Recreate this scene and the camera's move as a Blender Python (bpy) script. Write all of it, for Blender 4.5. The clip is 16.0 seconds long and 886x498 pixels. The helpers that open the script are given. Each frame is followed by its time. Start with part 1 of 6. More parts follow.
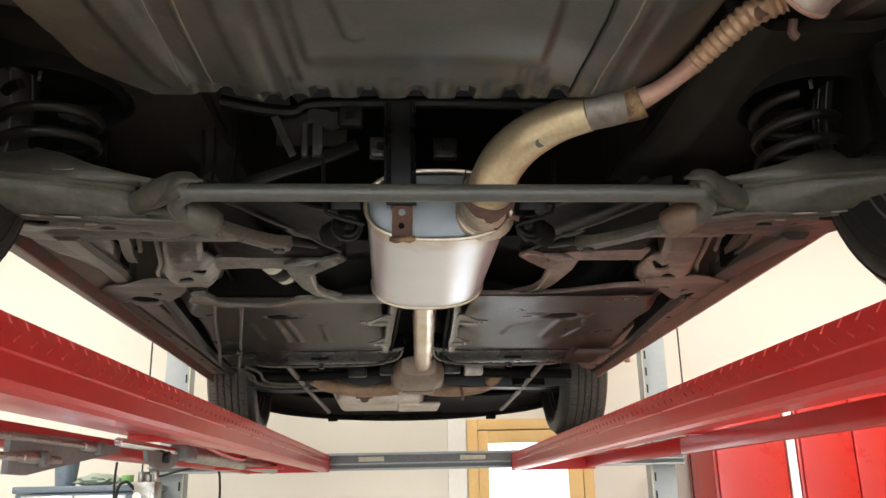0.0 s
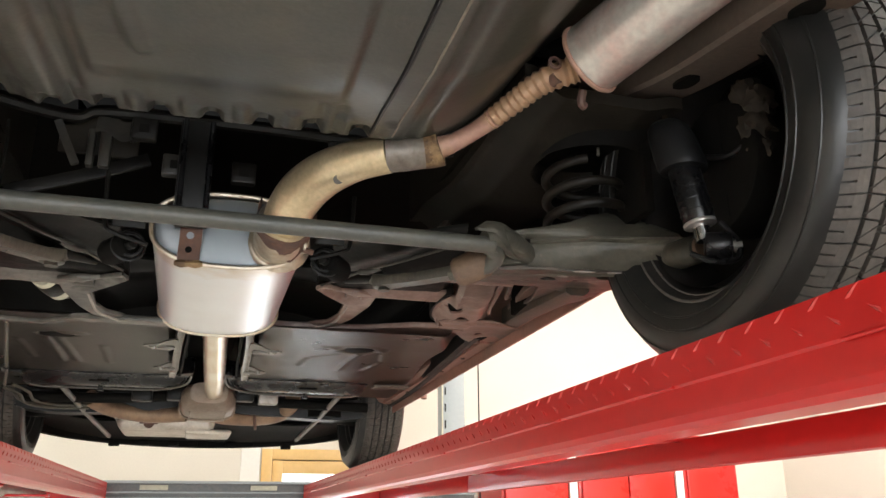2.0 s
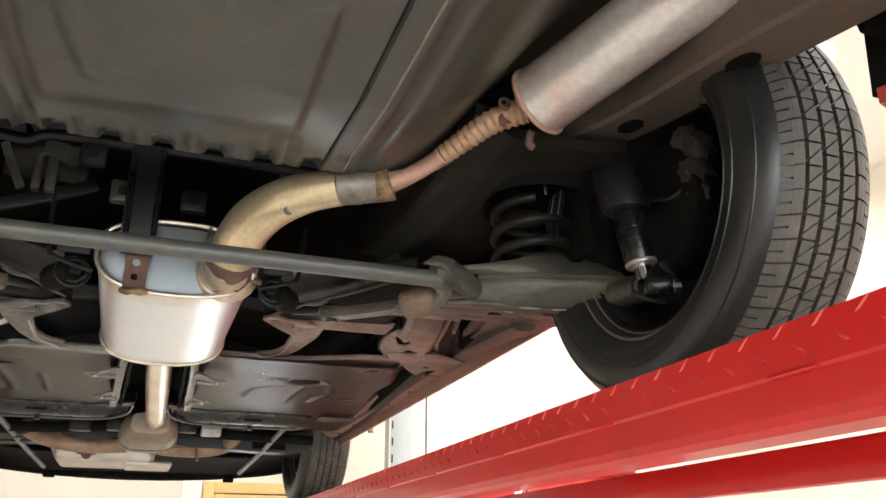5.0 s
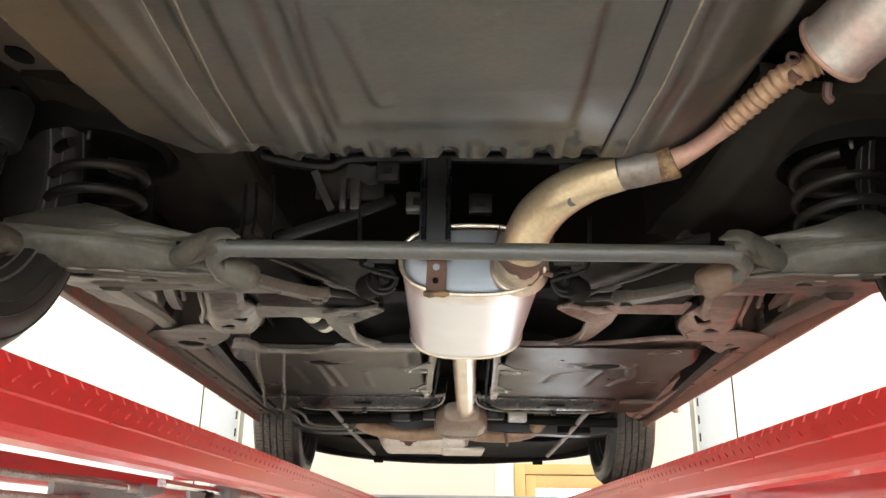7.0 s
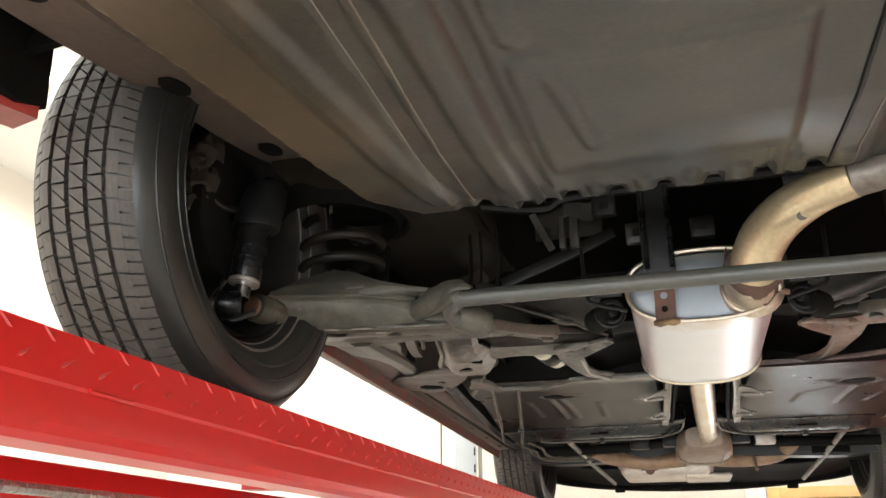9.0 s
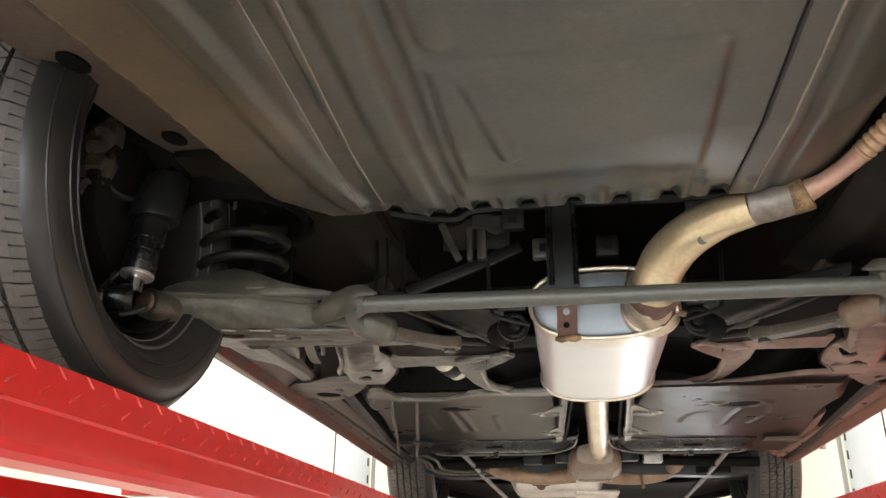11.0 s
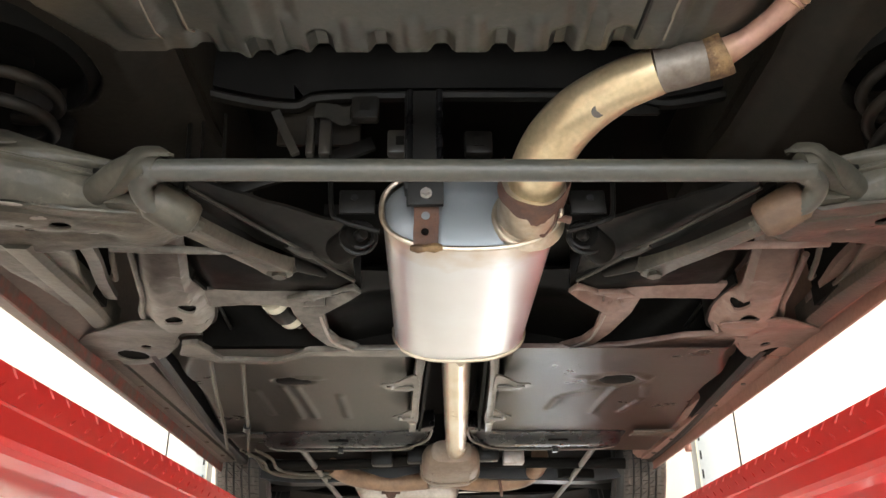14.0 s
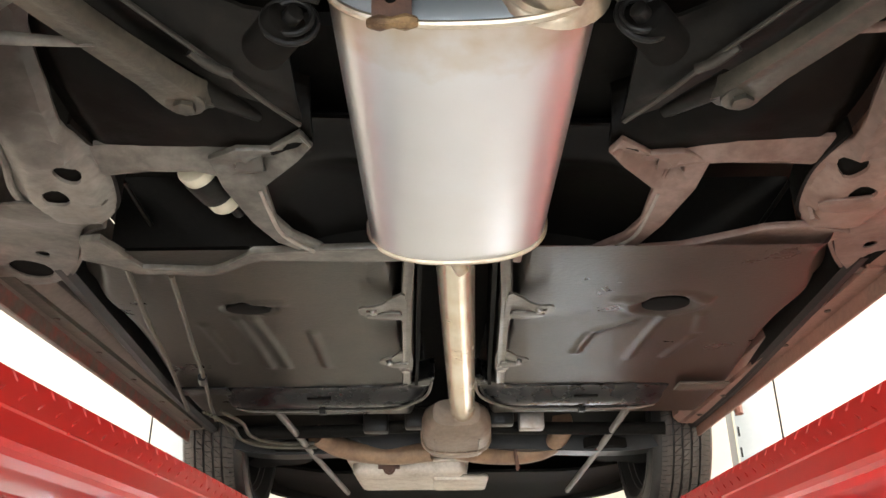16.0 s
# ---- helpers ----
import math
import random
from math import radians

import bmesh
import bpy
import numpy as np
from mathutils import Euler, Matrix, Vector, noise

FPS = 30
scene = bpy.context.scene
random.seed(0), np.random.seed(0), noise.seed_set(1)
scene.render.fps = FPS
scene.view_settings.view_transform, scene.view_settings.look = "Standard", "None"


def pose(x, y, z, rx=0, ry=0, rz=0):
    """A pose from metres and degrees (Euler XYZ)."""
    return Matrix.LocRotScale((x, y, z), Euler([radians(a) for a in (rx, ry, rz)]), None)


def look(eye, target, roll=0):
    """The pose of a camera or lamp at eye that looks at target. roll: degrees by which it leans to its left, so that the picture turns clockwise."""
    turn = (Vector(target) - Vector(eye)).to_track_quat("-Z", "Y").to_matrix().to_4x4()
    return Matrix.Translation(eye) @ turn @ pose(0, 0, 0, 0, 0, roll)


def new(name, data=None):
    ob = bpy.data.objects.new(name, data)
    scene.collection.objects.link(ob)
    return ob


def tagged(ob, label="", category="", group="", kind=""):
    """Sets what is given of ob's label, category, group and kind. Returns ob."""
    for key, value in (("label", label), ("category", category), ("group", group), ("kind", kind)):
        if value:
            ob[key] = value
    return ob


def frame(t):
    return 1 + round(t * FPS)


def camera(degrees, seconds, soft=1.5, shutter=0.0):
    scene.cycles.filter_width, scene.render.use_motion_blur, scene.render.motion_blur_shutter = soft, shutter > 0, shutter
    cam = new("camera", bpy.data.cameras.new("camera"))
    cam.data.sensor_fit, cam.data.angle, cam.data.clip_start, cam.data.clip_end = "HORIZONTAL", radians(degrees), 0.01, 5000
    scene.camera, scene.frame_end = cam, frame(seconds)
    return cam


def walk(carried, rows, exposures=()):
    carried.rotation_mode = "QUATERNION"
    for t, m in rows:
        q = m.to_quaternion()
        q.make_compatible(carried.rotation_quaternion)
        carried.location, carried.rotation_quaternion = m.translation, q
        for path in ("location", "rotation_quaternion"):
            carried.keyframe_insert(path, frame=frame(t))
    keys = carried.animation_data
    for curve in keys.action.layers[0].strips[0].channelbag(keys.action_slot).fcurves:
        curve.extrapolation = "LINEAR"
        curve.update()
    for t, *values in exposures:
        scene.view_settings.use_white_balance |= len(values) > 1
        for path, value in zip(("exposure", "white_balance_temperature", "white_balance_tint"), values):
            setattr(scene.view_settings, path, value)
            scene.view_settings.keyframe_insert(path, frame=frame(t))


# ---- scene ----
cam = camera(56.5, 16.0)
PATH = [
    (0, (-0.030, 0.073, 1.618), (0.044, 1.990, 2.185), -1.2),
    (0.5, (-0.000, 0.069, 1.622), (0.120, 1.982, 2.192), -0.7),
    (1, (0.005, 0.070, 1.627), (0.231, 1.969, 2.211), -0.5),
    (1.5, (0.011, 0.072, 1.633), (0.370, 1.945, 2.233), -0.4),
    (2, (0.018, 0.077, 1.638), (0.517, 1.910, 2.263), -0.2),
    (2.5, (0.022, 0.073, 1.639), (0.637, 1.858, 2.299), 0.1),
    (3, (0.021, 0.068, 1.634), (0.715, 1.810, 2.329), 0.4),
    (5.5, (0.020, 0.054, 1.635), (0.533, 1.857, 2.332), -0.2),
    (6, (0.018, 0.035, 1.637), (0.355, 1.887, 2.314), -0.2),
    (6.5, (0.014, 0.043, 1.642), (0.158, 1.925, 2.304), 0.2),
    (7, (0.008, 0.055, 1.648), (-0.052, 1.946, 2.298), 0.8),
    (7.5, (0.007, 0.041, 1.647), (-0.256, 1.916, 2.293), 1.0),
    (8, (-0.000, 0.021, 1.648), (-0.426, 1.858, 2.312), 0.2),
    (8.5, (-0.003, -0.001, 1.651), (-0.563, 1.786, 2.353), -0.3),
    (11, (-0.014, 0.020, 1.651), (-0.346, 1.848, 2.389), 0.5),
    (11.5, (-0.013, 0.024, 1.650), (-0.189, 1.876, 2.385), 0.8),
    (12, (-0.015, 0.029, 1.648), (-0.108, 1.883, 2.392), 1.0),
    (12.5, (-0.019, 0.069, 1.624), (-0.075, 1.919, 2.383), 0.9),
    (13, (-0.040, 0.133, 1.608), (-0.067, 1.977, 2.384), 0.3),
    (13.5, (-0.042, 0.242, 1.567), (-0.057, 2.075, 2.367), -0.2),
    (14, (-0.019, 0.396, 1.562), (-0.027, 2.217, 2.389), -0.6),
    (14.5, (0.009, 0.550, 1.578), (0.000, 2.370, 2.407), -0.6),
    (15, (0.008, 0.667, 1.577), (-0.003, 2.491, 2.396), -0.7),
    (15.5, (0.010, 0.784, 1.572), (-0.016, 2.610, 2.386), -0.8),
    (16, (0.009, 0.876, 1.564), (-0.034, 2.701, 2.381), -0.7),
]
EXPOSURES = [(0.0, 0.05), (1.0, 0.18), (1.5, 0.32), (2.0, 0.37), (3.0, 0.48), (5.5, 0.6), (7.0, 0.75), (8.5, 0.63), (11.0, 0.69), (12.5, 0.73), (14.0, 0.83), (15.0, 0.79), (16.0, 0.71)]
walk(cam, [(t, look(eye, target, roll)) for t, eye, target, roll in PATH], exposures=EXPOSURES)

# ---- light ----
world = bpy.data.worlds.new("world")
world.use_nodes = True
scene.world = world
wn = world.node_tree
sky = wn.nodes.new("ShaderNodeTexSky")
sky.sky_type, sky.sun_disc = 'NISHITA', False
sky.sun_elevation, sky.sun_rotation = radians(40), radians(200)
wn.links.new(sky.outputs[0], wn.nodes["Background"].inputs[0])
wn.nodes["Background"].inputs[1].default_value = 0.12


def area(name, m, sx, sy, watts, colour):
    d = bpy.data.lights.new(name, 'AREA')
    d.shape, d.size, d.size_y, d.energy, d.color = 'RECTANGLE', sx, sy, watts, colour
    ob = new(name, d)
    ob.matrix_world = m
    return ob


# assumed sources, both out of view: daylight in an open garage door behind, and tubes under the ceiling
area("garage_daylight", pose(0, -5.35, 1.75, 90, 0, 0), 6.4, 3.2, 420, (0.93, 0.96, 1.0))
TUBES = [(x, y) for x in (-2.9, 2.9) for y in (-2.4, 0.6, 3.6)]
for tx, ty in TUBES:
    area("tube_light", pose(tx, ty, 3.93), 0.25, 1.45, 75, (1.0, 0.97, 0.92))

# ---- materials ----
MATS = {}


def mat(name, base, rough=0.5, metal=0.0, second=None, scale=6.0, amount=0.5, bump=0.0, bscale=60.0, fine=None, coat=0.0, vary=0.0, rvar=0.12, spec=0.5, grainy=0.25, speck=0.0, dust=(0.35, 0.31, 0.26)):
    """A procedural surface: base colour, a second colour in stains, fine grain, bump and uneven gloss."""
    if name in MATS:
        return MATS[name]
    m = bpy.data.materials.new(name)
    m.use_nodes = True
    nt = m.node_tree
    N, L = nt.nodes, nt.links
    b = N["Principled BSDF"]
    b.inputs["Metallic"].default_value = metal
    b.inputs["Coat Weight"].default_value = coat
    b.inputs["Specular IOR Level"].default_value = spec
    b.inputs["Coat Roughness"].default_value = 0.08
    tc = N.new("ShaderNodeTexCoord")
    n1 = N.new("ShaderNodeTexNoise")
    n1.inputs["Scale"].default_value, n1.inputs["Detail"].default_value = scale, 6
    n1.inputs["Roughness"].default_value = 0.65
    L.new(tc.outputs["Object"], n1.inputs["Vector"])
    ramp = N.new("ShaderNodeValToRGB")
    ramp.color_ramp.elements[0].position, ramp.color_ramp.elements[1].position = 0.42, 0.68
    ramp.color_ramp.elements[0].color = (0, 0, 0, 1)
    ramp.color_ramp.elements[1].color = (amount, amount, amount, 1)
    L.new(n1.outputs["Fac"], ramp.inputs["Fac"])
    mix = N.new("ShaderNodeMixRGB")
    mix.inputs[1].default_value = (*base, 1)
    mix.inputs[2].default_value = (*(second or [c * 0.7 for c in base]), 1)
    L.new(ramp.outputs["Color"], mix.inputs[0])
    n2 = N.new("ShaderNodeTexNoise")
    n2.inputs["Scale"].default_value, n2.inputs["Detail"].default_value = bscale, 5
    L.new(tc.outputs["Object"], n2.inputs["Vector"])
    grain = N.new("ShaderNodeMixRGB")
    grain.blend_type = 'MULTIPLY'
    grain.inputs[0].default_value = grainy
    L.new(mix.outputs[0], grain.inputs[1])
    gr = N.new("ShaderNodeValToRGB")
    gr.color_ramp.elements[0].color, gr.color_ramp.elements[1].color = (0.45, 0.45, 0.45, 1), (1.25, 1.25, 1.25, 1)
    gr.color_ramp.elements[0].position, gr.color_ramp.elements[1].position = 0.3, 0.7
    L.new(n2.outputs["Fac"], gr.inputs["Fac"])
    L.new(gr.outputs["Color"], grain.inputs[2])
    last = grain.outputs[0]
    if speck:
        n3 = N.new("ShaderNodeTexNoise")
        n3.inputs["Scale"].default_value, n3.inputs["Detail"].default_value, n3.inputs["Roughness"].default_value = 34, 7, 0.72
        L.new(tc.outputs["Object"], n3.inputs["Vector"])
        r3 = N.new("ShaderNodeValToRGB")
        r3.color_ramp.elements[0].position, r3.color_ramp.elements[1].position = 0.60, 0.74
        r3.color_ramp.elements[0].color, r3.color_ramp.elements[1].color = (0, 0, 0, 1), (speck, speck, speck, 1)
        L.new(n3.outputs["Fac"], r3.inputs["Fac"])
        m3 = N.new("ShaderNodeMixRGB")
        m3.inputs[2].default_value = (*dust, 1)
        L.new(r3.outputs["Color"], m3.inputs[0])
        L.new(last, m3.inputs[1])
        last = m3.outputs[0]
    if vary:
        oi = N.new("ShaderNodeObjectInfo")
        hs = N.new("ShaderNodeHueSaturation")
        ma = N.new("ShaderNodeMath")
        ma.operation = 'MULTIPLY_ADD'
        ma.inputs[1].default_value, ma.inputs[2].default_value = vary, 1 - vary / 2
        L.new(oi.outputs["Random"], ma.inputs[0])
        L.new(ma.outputs[0], hs.inputs["Value"])
        L.new(last, hs.inputs["Color"])
        last = hs.outputs[0]
    L.new(last, b.inputs["Base Color"])
    mr = N.new("ShaderNodeMapRange")
    mr.inputs["To Min"].default_value, mr.inputs["To Max"].default_value = max(0.03, rough - rvar), min(1, rough + rvar)
    L.new(n1.outputs["Fac"], mr.inputs["Value"])
    L.new(mr.outputs[0], b.inputs["Roughness"])
    if bump:
        bp = N.new("ShaderNodeBump")
        bp.inputs["Strength"].default_value, bp.inputs["Distance"].default_value = bump, 0.002
        L.new(n2.outputs["Fac"], bp.inputs["Height"])
        L.new(bp.outputs[0], b.inputs["Normal"])
    MATS[name] = m
    return m


UNDER = mat("underbody_coating", (0.064, 0.061, 0.051), 0.31, 0, (0.130, 0.116, 0.092), 4.0, 0.9, 0.22, 140, spec=0.5, speck=0.18)
PANEL = mat("boot_floor_coating", (0.041, 0.0415, 0.0345), 0.34, 0, (0.069, 0.060, 0.042), 4.5, 0.8, 0.2, 130, grainy=0.25, speck=0.2, dust=(0.2, 0.17, 0.12), rvar=0.14)
def end_tint(m, axis, start, full, colour, amount, ragged=0.45, scale=5.0, both=True):
    """A second colour (dirt, stain, tint) that gains towards one end of an axis (both: towards both ends alike), in
    ragged patches.
    """
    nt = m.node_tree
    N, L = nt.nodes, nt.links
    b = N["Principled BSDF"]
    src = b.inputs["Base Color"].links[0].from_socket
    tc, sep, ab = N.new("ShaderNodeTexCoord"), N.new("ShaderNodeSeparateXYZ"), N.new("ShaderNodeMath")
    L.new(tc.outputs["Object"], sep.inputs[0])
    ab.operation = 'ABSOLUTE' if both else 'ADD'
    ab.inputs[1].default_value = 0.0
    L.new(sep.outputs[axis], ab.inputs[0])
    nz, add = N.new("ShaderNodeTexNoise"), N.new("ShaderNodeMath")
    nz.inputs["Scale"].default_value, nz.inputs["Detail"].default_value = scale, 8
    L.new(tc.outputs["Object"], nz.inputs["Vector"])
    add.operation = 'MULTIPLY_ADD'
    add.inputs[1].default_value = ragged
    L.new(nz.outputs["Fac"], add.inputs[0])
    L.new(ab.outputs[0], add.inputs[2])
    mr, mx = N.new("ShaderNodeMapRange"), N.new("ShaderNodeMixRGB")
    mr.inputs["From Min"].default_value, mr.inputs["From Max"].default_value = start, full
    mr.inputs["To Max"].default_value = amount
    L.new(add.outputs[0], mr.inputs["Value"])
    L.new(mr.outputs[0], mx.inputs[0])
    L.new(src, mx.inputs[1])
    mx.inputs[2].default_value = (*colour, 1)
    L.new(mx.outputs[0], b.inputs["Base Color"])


end_tint(UNDER, 0, 0.46, 0.80, (0.150, 0.066, 0.046), 0.65, 0.45, 5.0, False)
end_tint(PANEL, 0, 0.60, 0.84, (0.155, 0.108, 0.060), 0.75)
# for black parts, and for shade in holes, gaps and recesses
BLACK = mat("black_parts_and_shade", (0.0066, 0.0063, 0.0056), 0.75, 0, (0.0145, 0.0128, 0.0105), 8, 0.6, 0.3, 90, spec=0.06)
BEAMB = mat("black_satin_steel", (0.011, 0.011, 0.0105), 0.38, 0, (0.022, 0.020, 0.017), 12, 0.6, 0.15, 90, spec=0.2)
SEAL = mat("pale_sealant", (0.24, 0.215, 0.175), 0.5, 0, (0.16, 0.13, 0.09), 20, 0.8, 0.1, 90)
ARM = mat("dusty_steel", (0.064, 0.060, 0.046), 0.46, 0, (0.125, 0.112, 0.083), 13, 0.85, 0.45, 100, spec=0.4, speck=0.4, dust=(0.27, 0.24, 0.18), rvar=0.2)
BAR = mat("anti_roll_bar_paint", (0.060, 0.061, 0.052), 0.42, 0, (0.10, 0.090, 0.066), 12, 0.5, 0.25, 120, speck=0.25, dust=(0.2, 0.165, 0.115))
STEEL = mat("galvanised_steel", (0.42, 0.4, 0.37), 0.45, 0.7, (0.25, 0.2, 0.16), 14, 0.6, 0.2, 90)
STEELD = mat("dull_grey_brace_steel", (0.16, 0.15, 0.135), 0.5, 0.2, (0.1, 0.085, 0.07), 14, 0.6, 0.2, 90)
ALUM = mat("aluminised_muffler_steel", (0.78, 0.81, 0.85), 0.34, 1.0, (0.77, 0.765, 0.77), 3, 0.3, 0.0, 9, rvar=0.02, grainy=0.06)
end_tint(ALUM, 1, 1.625, 1.535, (0.52, 0.38, 0.20), 0.7, 0.15, 20.0)
CAP = mat("muffler_end_cap_steel", (0.26, 0.285, 0.30), 0.5, 0.9, (0.40, 0.40, 0.41), 6, 0.5, 0.0, 9, rvar=0.04, grainy=0.08)
RIM = mat("muffler_seam_steel", (0.58, 0.52, 0.42), 0.42, 0.9, (0.34, 0.21, 0.10), 16, 0.7, 0.2, 90)
PIPE = mat("heat_tinted_pipe_steel", (0.66, 0.545, 0.35), 0.33, 0.7, (0.50, 0.375, 0.21), 11, 0.7, 0.06, 130, speck=0.12, dust=(0.16, 0.11, 0.06), rvar=0.08)
PIPEF = mat("pale_tinted_pipe_steel", (0.74, 0.68, 0.55), 0.26, 0.75, (0.52, 0.37, 0.20), 7, 0.75, 0.05, 90, grainy=0.12, speck=0.15, dust=(0.2, 0.12, 0.06), rvar=0.06)
PIPE2 = mat("grey_pipe_steel", (0.22, 0.195, 0.165), 0.5, 0.45, (0.13, 0.10, 0.075), 30, 0.8, 0.3, 130, speck=0.4, dust=(0.5, 0.46, 0.4))
RUSTBAND = mat("flaking_rust", (0.085, 0.045, 0.020), 0.7, 0.0, (0.30, 0.19, 0.085), 60, 0.9, 0.8, 160, speck=0.9, dust=(0.55, 0.42, 0.22))
GLOSSB = mat("glossy_black_paint", (0.005, 0.005, 0.0055), 0.28, 0, (0.014, 0.0135, 0.0125), 20, 0.6, 0.1, 90, spec=0.3)
PINK = mat("rust_tinged_pipe", (0.44, 0.25, 0.19), 0.5, 0.2, (0.46, 0.30, 0.17), 25, 0.6, 0.2, 120)
# the red second colour stands for pink reflections on the steel
SILENCER = mat("rear_silencer_steel", (0.64, 0.60, 0.53), 0.32, 0.45, (0.62, 0.20, 0.15), 3.2, 0.95, 0.08, 100, speck=0.2, dust=(0.5, 0.14, 0.04))
RUST = mat("brown_rust", (0.092, 0.052, 0.042), 0.7, 0.1, (0.20, 0.095, 0.05), 30, 0.6, 0.5, 140)
CAST = mat("cast_aluminium", (0.55, 0.5, 0.43), 0.5, 0.55, (0.3, 0.24, 0.18), 12, 0.6, 0.3, 90)
MANI = mat("exhaust_heat_shield", (0.25, 0.20, 0.155), 0.5, 0.5, (0.2, 0.14, 0.1), 14, 0.7, 0.4, 80)
BEND = mat("orange_brown_exhaust_bend", (0.27, 0.175, 0.105), 0.5, 0.3, (0.16, 0.10, 0.07), 12, 0.8, 0.3, 90)
RUBBER = mat("tyre_rubber", (0.015, 0.0155, 0.0145), 0.36, 0, (0.034, 0.031, 0.026), 7, 0.7, 0.06, 120, grainy=0.15, spec=0.42)
TREADM = mat("tyre_tread_rubber", (0.066, 0.059, 0.051), 0.7, 0, (0.105, 0.091, 0.077), 20, 0.7, 0.3, 150)
BOOT = mat("black_rubber", (0.0065, 0.0067, 0.0070), 0.42, 0, (0.016, 0.016, 0.0155), 14, 0.5, 0.1, 90, spec=0.3)
RED = mat("red_lift_paint", (0.52, 0.013, 0.012), 0.33, 0, (0.47, 0.012, 0.011), 2.5, 0.5, 0.05, 60, coat=0.18, grainy=0.06, rvar=0.05, spec=0.35)
# invented deck colour, chosen for neutral bounce onto the underside
DECK = mat("neutral_bounce_deck", (0.20, 0.165, 0.15), 0.6, 0, (0.24, 0.12, 0.10), 5, 0.6, 0.2, 60)
# paler than the runway red: the glints on the lugs are in this colour
LUG = mat("glinting_red_lug_paint", (0.52, 0.04, 0.036), 0.2, 0, (0.55, 0.15, 0.135), 40, 0.6, 0.0, 60, grainy=0.1)
BODYRED = mat("dirty_red_body_paint", (0.36, 0.185, 0.14), 0.45, 0, (0.25, 0.165, 0.13), 8, 0.8, 0.35, 90, speck=0.3, dust=(0.07, 0.045, 0.035))
RAILM = mat("brown_body_rail", (0.100, 0.078, 0.062), 0.5, 0, (0.15, 0.108, 0.078), 5, 0.6, 0.2, 110, spec=0.3, speck=0.1)
REDARM = mat("reddish_dusty_steel", (0.052, 0.044, 0.034), 0.46, 0, (0.120, 0.084, 0.060), 11, 0.8, 0.45, 110, spec=0.35, speck=0.35, dust=(0.36, 0.22, 0.15))
TUNNEL = mat("dull_tunnel_steel", (0.13, 0.122, 0.106), 0.36, 0.4, (0.065, 0.056, 0.045), 16, 0.75, 0.3, 100, speck=0.3)
CORR = mat("rusted_corrugated_pipe", (0.46, 0.29, 0.17), 0.5, 0.2, (0.34, 0.19, 0.11), 30, 0.7, 0.2, 120)
FLAKE = mat("flaking_red_paint", (0.14, 0.105, 0.088), 0.6, 0, (0.30, 0.075, 0.055), 26, 0.95, 0.7, 70, speck=0.4, dust=(0.05, 0.035, 0.03))
BRKL = mat("grey_brown_bracket_steel", (0.070, 0.065, 0.054), 0.40, 0, (0.205, 0.190, 0.162), 15, 0.9, 0.5, 80, spec=0.5, speck=0.5, rvar=0.2, dust=(0.06, 0.050, 0.038))
BRKR = mat("red_brown_bracket_steel", (0.160, 0.098, 0.076), 0.40, 0, (0.29, 0.205, 0.17), 15, 0.9, 0.5, 80, spec=0.5, speck=0.5, rvar=0.2, dust=(0.10, 0.052, 0.038))
LINK = mat("dusty_link_steel", (0.046, 0.0435, 0.0345), 0.42, 0, (0.118, 0.102, 0.076), 14, 0.85, 0.45, 110, spec=0.4, speck=0.4, dust=(0.27, 0.235, 0.18))
# steel in the recesses, darkened in colour to hold their shade
DULL = mat("shaded_dark_steel", (0.0065, 0.0062, 0.0053), 0.4, 0, (0.018, 0.0155, 0.012), 12, 0.7, 0.3, 110, spec=0.16)
SCRAPE = mat("scraped_pale_steel", (0.36, 0.33, 0.29), 0.45, 0.2, (0.22, 0.18, 0.15), 30, 0.8, 0.4, 120)
# oily steel and hollows by the muffler, with their shade in the colour
MEMBER = mat("shaded_oily_brown_steel", (0.0036, 0.0031, 0.0025), 0.34, 0, (0.0110, 0.0086, 0.0062), 7, 0.8, 0.2, 90, spec=0.07, rvar=0.15, speck=0.10, dust=(0.07, 0.054, 0.038))
POCKET = mat("shaded_black_brown_pressing", (0.0036, 0.0034, 0.0030), 0.34, 0, (0.008, 0.0070, 0.0056), 6, 0.7, 0.12, 90, spec=0.10, rvar=0.12)
LEGL = mat("grey_brown_pressing", (0.165, 0.153, 0.132), 0.42, 0, (0.31, 0.29, 0.255), 15, 0.9, 0.5, 80, spec=0.5, speck=0.5, rvar=0.2, dust=(0.07, 0.058, 0.045))
LEGR = mat("red_brown_pressing", (0.235, 0.145, 0.112), 0.42, 0, (0.34, 0.24, 0.20), 15, 0.9, 0.5, 80, spec=0.5, speck=0.5, rvar=0.2, dust=(0.10, 0.052, 0.038))
# both pressings are darker towards their rear, in ragged patches
end_tint(LEGL, 1, 1.90, 1.72, (0.022, 0.019, 0.015), 0.92, 0.25, 16.0)
end_tint(LEGR, 1, 1.88, 1.68, (0.040, 0.026, 0.020), 0.9, 0.25, 16.0)
# dimmed in colour for fittings that lie in shade
LIPM = mat("shaded_dusty_steel", (0.030, 0.028, 0.0235), 0.42, 0, (0.062, 0.054, 0.042), 14, 0.8, 0.3, 100, spec=0.35)
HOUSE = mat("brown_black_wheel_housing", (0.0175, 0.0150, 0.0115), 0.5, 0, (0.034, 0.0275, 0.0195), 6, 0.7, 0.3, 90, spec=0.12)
SPRING = mat("dark_spring_steel", (0.0082, 0.0072, 0.0058), 0.5, 0.0, (0.030, 0.022, 0.014), 20, 0.7, 0.2, 100, spec=0.25)
